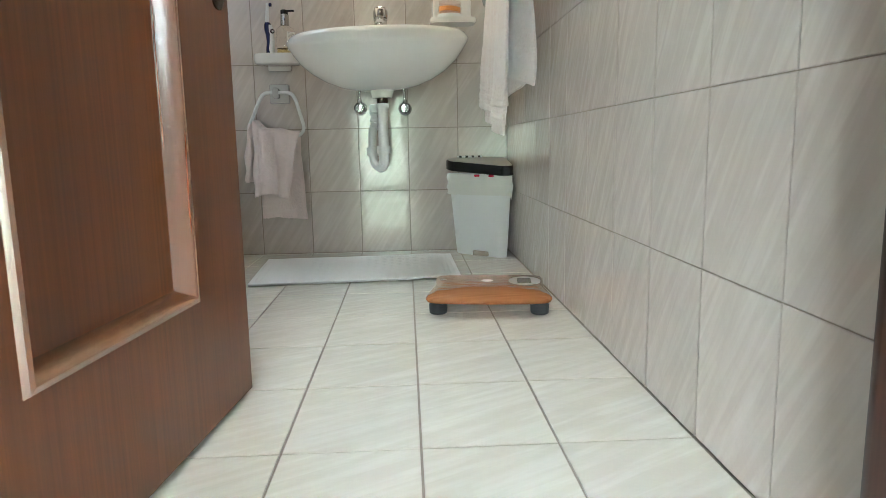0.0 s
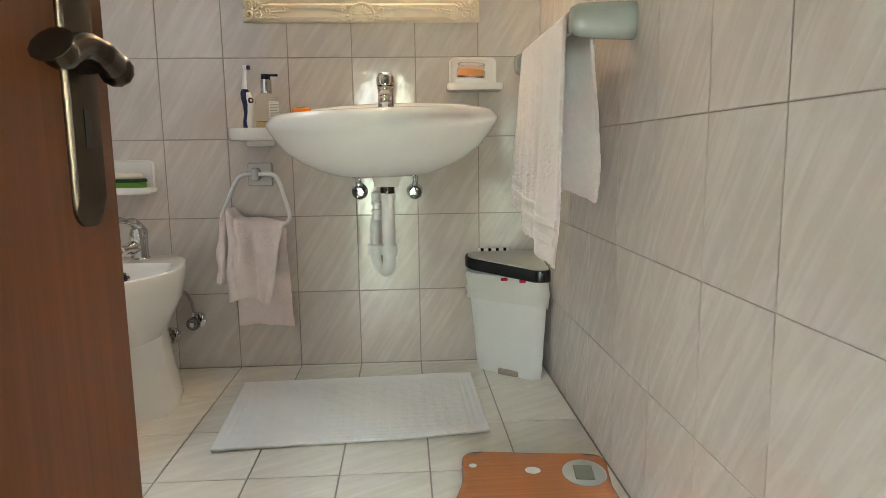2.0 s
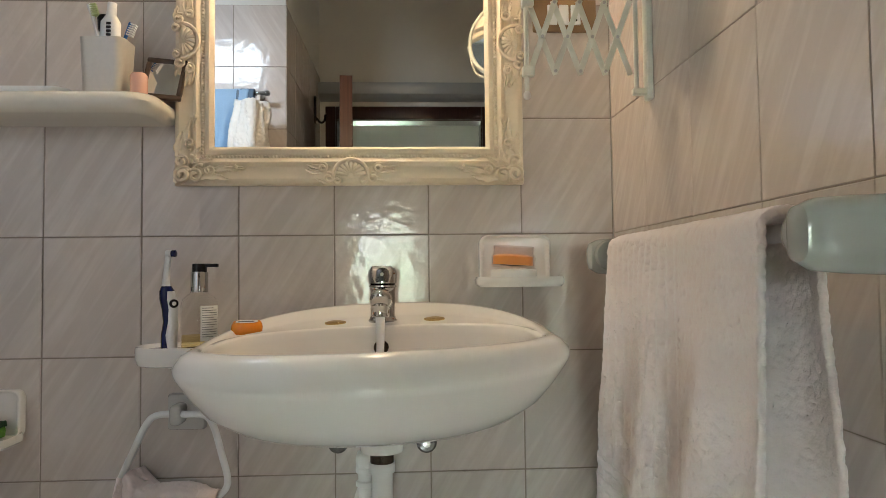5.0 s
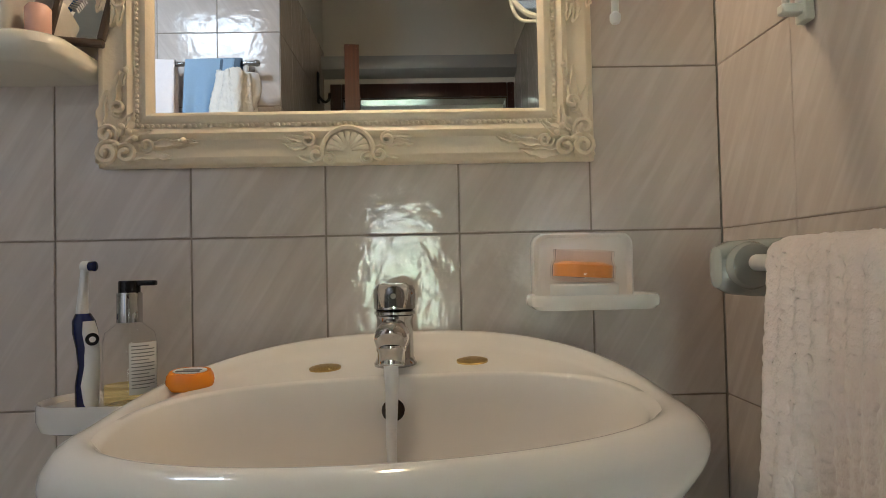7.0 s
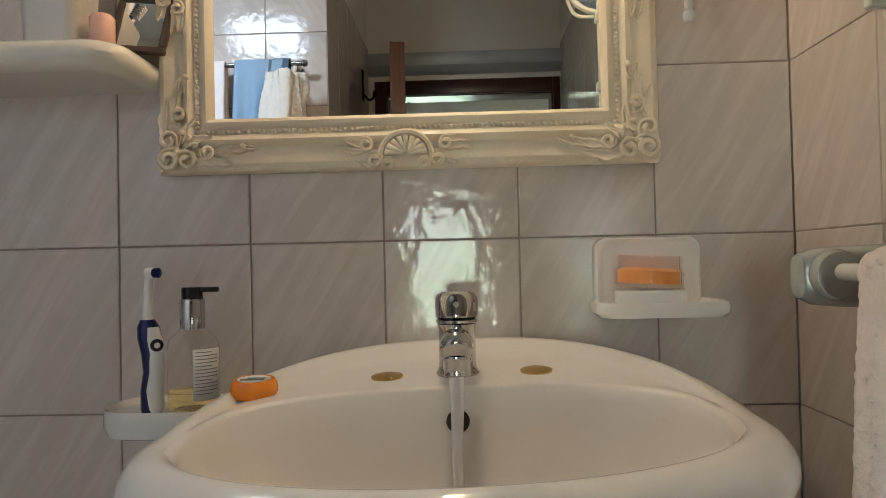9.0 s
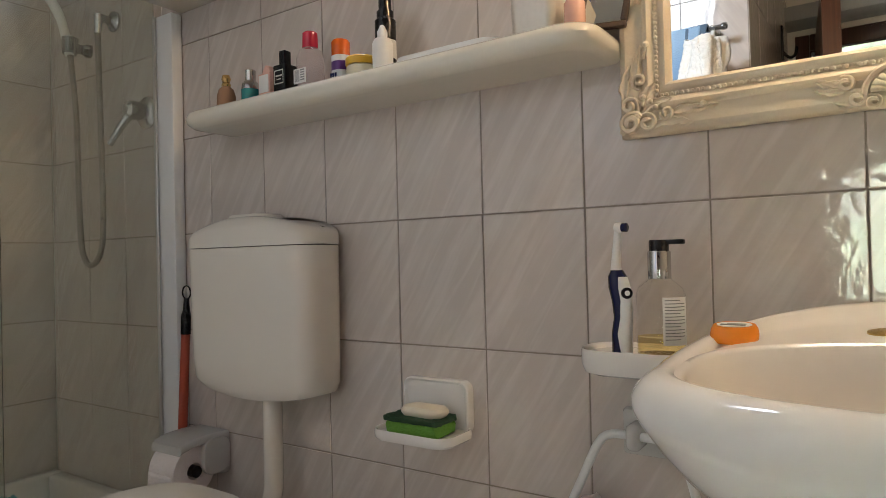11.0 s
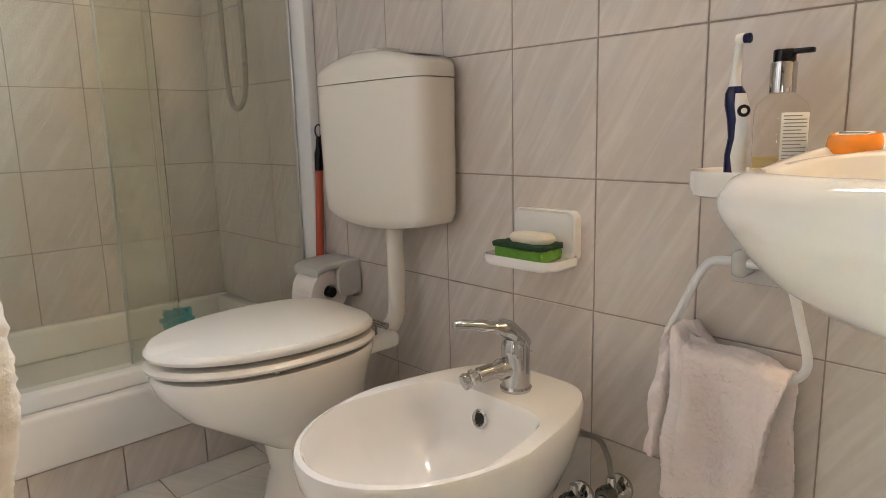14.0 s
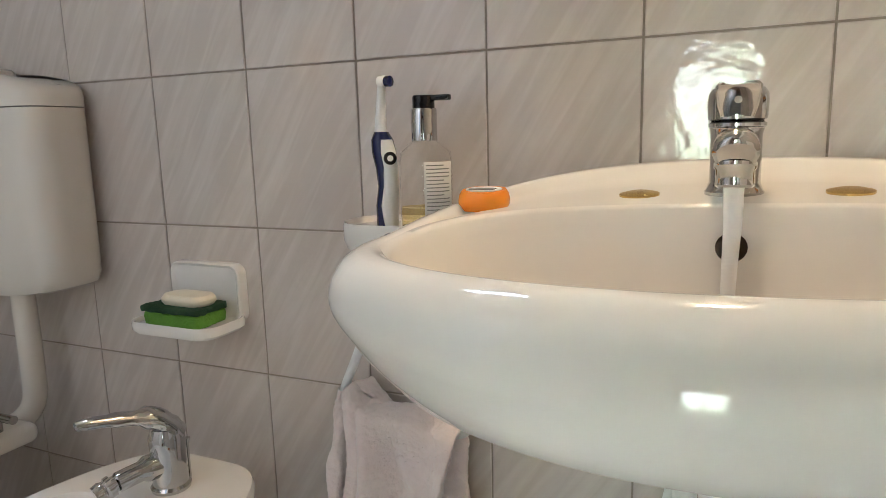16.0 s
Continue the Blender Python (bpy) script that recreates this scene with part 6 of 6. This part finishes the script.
# no recess is cut: a grout-coloured block gives the shade at the foot
m = Matrix.Translation((0.470, -0.166, 0)) @ Matrix.Rotation(radians(-36), 4, "Z")
part("foot_notch_shade", rbox(mesh(), (-0.030, -0.012, 0.0005), (0.042, 0.004, 0.020), 0.004, 2, m), GROUT, bn, "grout-coloured block painted as shade in the foot notch")

# ---- mat and scale ----


def bath_mat(u, v):
    a, b = Vector((-0.316, -0.648)), Vector((0.356, -0.606))
    c, d = Vector((-0.346, -0.180)), Vector((0.352, -0.156))
    p = (a * (1 - u) + b * u) * (1 - v) + (c * (1 - u) + d * u) * v
    z = 0.006 + 0.010 * max(0, noise.noise(Vector((u * 4, v * 3, 0)))) * u + 0.016 * max(0, u - 0.88) / 0.12 * max(0, 0.35 - v)
    chevron = abs(v - 0.5) * 1.5 + u * 2.2
    if 0.10 < v < 0.90 and 0.06 < u < 0.93:
        z += 0.0022 * max(-0.3, math.sin(chevron * 34)) * (0.4 + 0.6 * math.sin((u * 1.5 - abs(v - 0.5)) * 52)) + 0.0010 * noise.noise(Vector((u * 90, v * 60, 1)))
    else:
        z += 0.0012 * math.sin(u * 260 if 0.10 < v < 0.90 else v * 180)
    return Vector((p.x, p.y, z))


single("bath_mat", sheet(mesh(), bath_mat, 230, 150), BATH_MAT, "white cotton bath mat lying on the floor tiles", "bath mat", solid=0.007, smooth=180)

SCM = Matrix.Translation((0.405, -0.945, 0)) @ Matrix.Rotation(radians(-7.5), 4, "Z")
scl = thing("bathroom_scale", (0.405, -0.945, 0), "cherry wood bathroom scale with round display", "scale")


def scale_ring(k, z, dip=0.0):
    out = []
    for i in range(64):
        a = 2 * math.pi * i / 64
        c, s = math.cos(a), math.sin(a)
        x, y = math.copysign(abs(c) ** (2 / 7.0), c), math.copysign(abs(s) ** (2 / 7.0), s)
        px = (0.166 - 0.014 * (1 - y * y) + (0.006 if y < 0 else -0.004)) * x
        py = 0.140 * y + (0.008 * (x * x - 1) if y > 0 else -0.010 * (1 - x * x))
        out.append(SCM @ Vector((px * k, py * k, z - dip * (1 if y < -0.5 else 0))))
    return out


bm = mesh()
loft(bm, [scale_ring(0.95, 0.030), scale_ring(0.985, 0.033, 0.001), scale_ring(1.0, 0.040, 0.003), scale_ring(0.99, 0.048, 0.006), scale_ring(0.96, 0.052, 0.006), scale_ring(0.82, 0.0535), scale_ring(0.2, 0.0535)])
part("platform", bm, CHERRY, scl)
for x, y in ((-0.130, -0.108), (0.130, -0.108), (-0.130, 0.108), (0.130, 0.108)):
    bm = lathe(mesh(), [(0.020, 0.0), (0.023, 0.003), (0.024, 0.022), (0.021, 0.032)], (0, 0, 0), 20)
    bmesh.ops.transform(bm, matrix=SCM @ Matrix.Translation((x, y, 0)), verts=bm.verts)
    part("foot", bm, RUBBER, scl)
bm = lathe(mesh(), [(0.044, 0.0), (0.044, 0.002), (0.041, 0.003), (0.034, 0.0014), (0.0, 0.0012)], (0, 0, 0), 40)
bmesh.ops.transform(bm, matrix=SCM @ Matrix.Translation((0.098, 0.040, 0.0525)) @ Matrix.Diagonal((1, 1.25, 1, 1)), verts=bm.verts)
dsp = part("display_ring", bm, SILVER_PLASTIC, scl, "silver oval display surround")
part("display", rbox(mesh(), (0.078, 0.010, 0.0533), (0.116, 0.070, 0.0552), 0.001, 1, SCM), LCD, dsp)
bm = lathe(mesh(), [(0.016, 0.0), (0.016, 0.0008)], (0, 0, 0), 24)
bmesh.ops.transform(bm, matrix=SCM @ Matrix.Translation((-0.005, 0.045, 0.0532)) @ Matrix.Diagonal((1, 0.9, 1, 1)), verts=bm.verts)
part("badge", bm, PAPER, scl, "pale oval badge")
bm = lathe(mesh(), [(0.008, 0.0), (0.008, 0.001)], (0, 0, 0), 16)
bmesh.ops.transform(bm, matrix=SCM @ Matrix.Translation((-0.128, 0.060, 0.0532)), verts=bm.verts)
part("stud", bm, SILVER_PLASTIC, scl)

# ---- towels, robe and hooks on the nook wall ----
cr = thing("chrome_rail", (-0.55, NOOK_Y, 1.62), "chrome towel rail on the tiled wall", "towel rail")
part("rod", tube(mesh(), [(-0.95, NOOK_Y + 0.065, 1.625), (-0.395, NOOK_Y + 0.065, 1.625)], 0.008, 12), CHROME, cr)
for x in (-0.93, -0.425):
    part("support", tube(mesh(), [(x, NOOK_Y, 1.625), (x, NOOK_Y + 0.065, 1.625)], [0.016, 0.010], 14), CHROME, cr)
part("end_ball", lathe(mesh(), [(0.0, -0.012), (0.010, -0.008), (0.012, 0.0), (0.010, 0.008), (0.0, 0.012)], (-0.388, NOOK_Y + 0.065, 1.625), 16, (1, 0, 0)), CHROME, cr)


def rail_cloth(name, x0, x1, low, lean, mat, label, front):
    def f(u, v):
        x = x0 + (x1 - x0) * u
        if v < 0.5:
            s = v / 0.5
            z = low + (1.632 - low) * s
            y = NOOK_Y + 0.065 + 0.018 + front * (1 - s) * 0.02
        else:
            s = (v - 0.5) / 0.5
            z = 1.632 - 0.35 * s
            y = NOOK_Y + 0.065 - 0.018
        if 0.46 < v < 0.54:
            a = (v - 0.46) / 0.08 * math.pi
            z, y = 1.630 + 0.008 * math.sin(a), NOOK_Y + 0.065 + 0.018 * math.cos(a)
        hang = 1.632 - z
        x += lean * hang * (0.3 + u)
        y += 0.010 * math.sin(u * 14 + 1) * min(1, hang * 5)
        return Vector((x, y, z)) + ruffle((x, y, z), 8, 0.006)
    t = thing(name, ((x0 + x1) / 2, NOOK_Y + 0.065, low), label, "towel")
    part("cloth", sheet(mesh(), f, 30, 60), mat, t, solid=0.006, smooth=180)


rail_cloth("hung_towel", -0.90, -0.645, 0.95, 0.0, PALE_TERRY, "faded pink towel hanging on the chrome rail", 1)
rail_cloth("hung_shirt", -0.610, -0.455, 1.00, -0.12, BLUE_CLOTH, "light blue cotton cloth over the chrome rail", 2)
rail_cloth("hung_cloth", -0.500, -0.435, 1.06, -0.10, SLATE_CLOTH, "slate blue cloth over the chrome rail", 0)


def robe(u, v):
    """White bathrobe hanging from a hook; u round it, v from hem to collar."""
    a = u * 2 * math.pi
    z = 0.335 + v * 1.225
    w = 0.120 - 0.072 * v ** 1.6
    d = (0.106 - 0.040 * v ** 5) * (0.86 + 0.14 * min(1.0, v * 3))
    fold = 1 + 0.13 * math.sin(a * 5 + 2 * v) * (1 - 0.5 * v) + 0.06 * math.sin(a * 9 + 5 * v)
    hem = 0.05 * math.sin(a * 2 + 0.7) * (1 - v) ** 3
    return Vector((-0.435 + w * fold * math.cos(a) - 0.012 * (1 - v), NOOK_Y + 0.150 + d * fold * math.sin(a), z + hem)) + ruffle((math.cos(a), math.sin(a), v * 4), 2.2, 0.014) + ruffle((math.cos(a) * 0.1, math.sin(a) * 0.1, z), 140, 0.003)


rb = thing("bathrobe", (-0.43, NOOK_Y + 0.1, 0.30), "white hooded terry bathrobe hanging on the wall", "bathrobe")
bm = sheet(mesh(), robe, 190, 300)
bmesh.ops.remove_doubles(bm, verts=bm.verts, dist=1e-5)
part("body", bm, WHITE_TERRY, rb, solid=0.006, smooth=180)


def hood(u, v):
    a, t = (u - 0.5) * 2 * math.pi * 0.84, v
    r = 0.055 * math.sin(math.pi * (0.20 + 0.62 * t)) ** 0.6
    return Vector((-0.412 + r * math.sin(a) * 0.9, NOOK_Y + 0.135 - r * math.cos(a) * -0.5 - 0.02 + 0.04 * t, 1.575 - 0.12 * t)) + ruffle((u, v, 9), 3, 0.006)


part("hood", sheet(mesh(), hood, 30, 18), WHITE_TERRY, rb, solid=0.007, smooth=180)
part("hanging_loop", tube(mesh(), curve([(-0.43, NOOK_Y + 0.10, 1.55), (-0.425, NOOK_Y + 0.06, 1.60), (-0.42, NOOK_Y + 0.065, 1.632)], 5), 0.008, 8), WHITE_TERRY, rb)
hk = thing("wall_hook", (CORNER_X, -2.0, 1.75), "black iron coat hook on the passage wall", "hook")
part("plate", rbox(mesh(), (CORNER_X, -2.018, 1.70), (CORNER_X + 0.008, -1.982, 1.84), 0.003, 2), BLACK, hk)
part("prong", tube(mesh(), curve([(CORNER_X + 0.006, -2.0, 1.73), (CORNER_X + 0.03, -2.0, 1.705), (CORNER_X + 0.05, -2.0, 1.715), (CORNER_X + 0.055, -2.0, 1.745)], 5), 0.006, 10), BLACK, hk)

# ---- tiles, piece by piece ----
TILE_MESHES = {}


def tile_mesh(w, h, mat):
    """A thin plate in its own x and y with softened edges, its face towards +z at height 0."""
    key = (round(w, 3), round(h, 3), mat.name)
    if key not in TILE_MESHES:
        a, b, e, d = w / 2, h / 2, 0.0012, 0.0075
        vs, fs = [], []
        for x, y, z in ((a, b, -d), (a, b, -0.0008), (a - e, b - e, 0.0)):
            vs += [(-x, -y, z), (x, -y, z), (x, y, z), (-x, y, z)]
        for k in (0, 4):
            for i in range(4):
                j = (i + 1) % 4
                fs.append((k + i, k + j, k + 4 + j, k + 4 + i))
        fs.append((8, 9, 10, 11))
        me = bpy.data.meshes.new("tile")
        me.from_pydata(vs, [], fs)
        me.materials.append(mat)
        TILE_MESHES[key] = me
    return TILE_MESHES[key]


rng = random.Random(7)


def lay_tiles(parent, origin, u, v, us, vs, mat, gap=0.0027, skip=None, uneven=0.15):
    """Tiles between the joints us and vs on the plane through origin along u and v."""
    U, V, O = Vector(u), Vector(v), Vector(origin)
    n = U.cross(V)
    rot = Matrix((U, V, n)).transposed().to_4x4()
    for u0, u1 in zip(us, us[1:]):
        for v0, v1 in zip(vs, vs[1:]):
            if u1 - u0 < 0.012 or v1 - v0 < 0.012 or (skip and skip((u0 + u1) / 2, (v0 + v1) / 2)):
                continue
            ob = new("tile", tile_mesh(u1 - u0 - gap, v1 - v0 - gap, mat))
            ob.parent = parent
            at = O + U * (u0 + u1) / 2 + V * (v0 + v1) / 2 - n * rng.uniform(0.0, 0.0004)
            wob = Euler([radians(rng.gauss(0, uneven)) for _ in range(2)] + [0]).to_matrix().to_4x4()
            ob.matrix_local = Matrix.Translation(at) @ rot @ wob


def steps(lo, hi, size, start=0.0):
    k = math.ceil((lo - start) / size - 1e-6)
    mids = []
    while start + k * size < hi - 1e-6:
        if start + k * size > lo + 0.012:
            mids.append(start + k * size)
        k += 1
    return [lo] + mids + [hi]


ROWS_Z = steps(0.0, TILE_TOP, 0.25)
FULL_XZ = ((1, 0, 0), (0, 0, 1))
lay_tiles(W["sink"], (0, 0, 0), *FULL_XZ, steps(LEFT, RIGHT, 0.2), ROWS_Z, TILE)
lay_tiles(W["right"], (RIGHT, 0, 0), (0, -1, 0), (0, 0, 1), steps(0.0, -DOOR_Y, 0.2), ROWS_Z, TILE, 0.0014)
lay_tiles(W["shower"], (LEFT, 0, 0), (0, 1, 0), (0, 0, 1), steps(NOOK_Y, 0.0, 0.2), ROWS_Z, TILE)
lay_tiles(W["nook"], (0, NOOK_Y, 0), (-1, 0, 0), (0, 0, 1), steps(-CORNER_X, -LEFT, 0.2, 0.135), ROWS_Z, TILE)
lay_tiles(W["passage"], (CORNER_X, 0, 0), (0, 1, 0), (0, 0, 1), steps(DOOR_Y, NOOK_Y, 0.2, -1.24), ROWS_Z, TILE)
lay_tiles(floor, (0, 0, 0), (1, 0, 0), (0, 1, 0), steps(LEFT, RIGHT, 0.2), steps(-2.33, 0.0, 0.255, -0.0155), FLOOR_TILE, 0.0036, lambda a, b: a < -1.55 or (a < -0.42 and b < -1.33), 0.05)
lay_tiles(sh, Vector((-1.5115, 0, 0)) - ORG[sh.name], (0, 1, 0), (0, 0, 1), steps(-1.236, -0.003, 0.2), [0.0, 0.119], TILE)
for key, lo, hi in (("sink", (LEFT, 0.0022, 0), (RIGHT, 0.0045, TILE_TOP)), ("right", (0.6022, DOOR_Y, 0), (0.6045, 0.0, TILE_TOP)), ("shower", (LEFT - 0.0045, NOOK_Y, 0), (LEFT - 0.0022, 0, TILE_TOP)), ("nook", (LEFT, NOOK_Y - 0.0045, 0), (CORNER_X, NOOK_Y - 0.0022, TILE_TOP)), ("passage", (CORNER_X - 0.0045, DOOR_Y, 0), (CORNER_X - 0.0022, NOOK_Y, TILE_TOP))):
    part("grout_bed", rbox(mesh(), lo, hi), GROUT, W[key], "grey-brown grout joints")
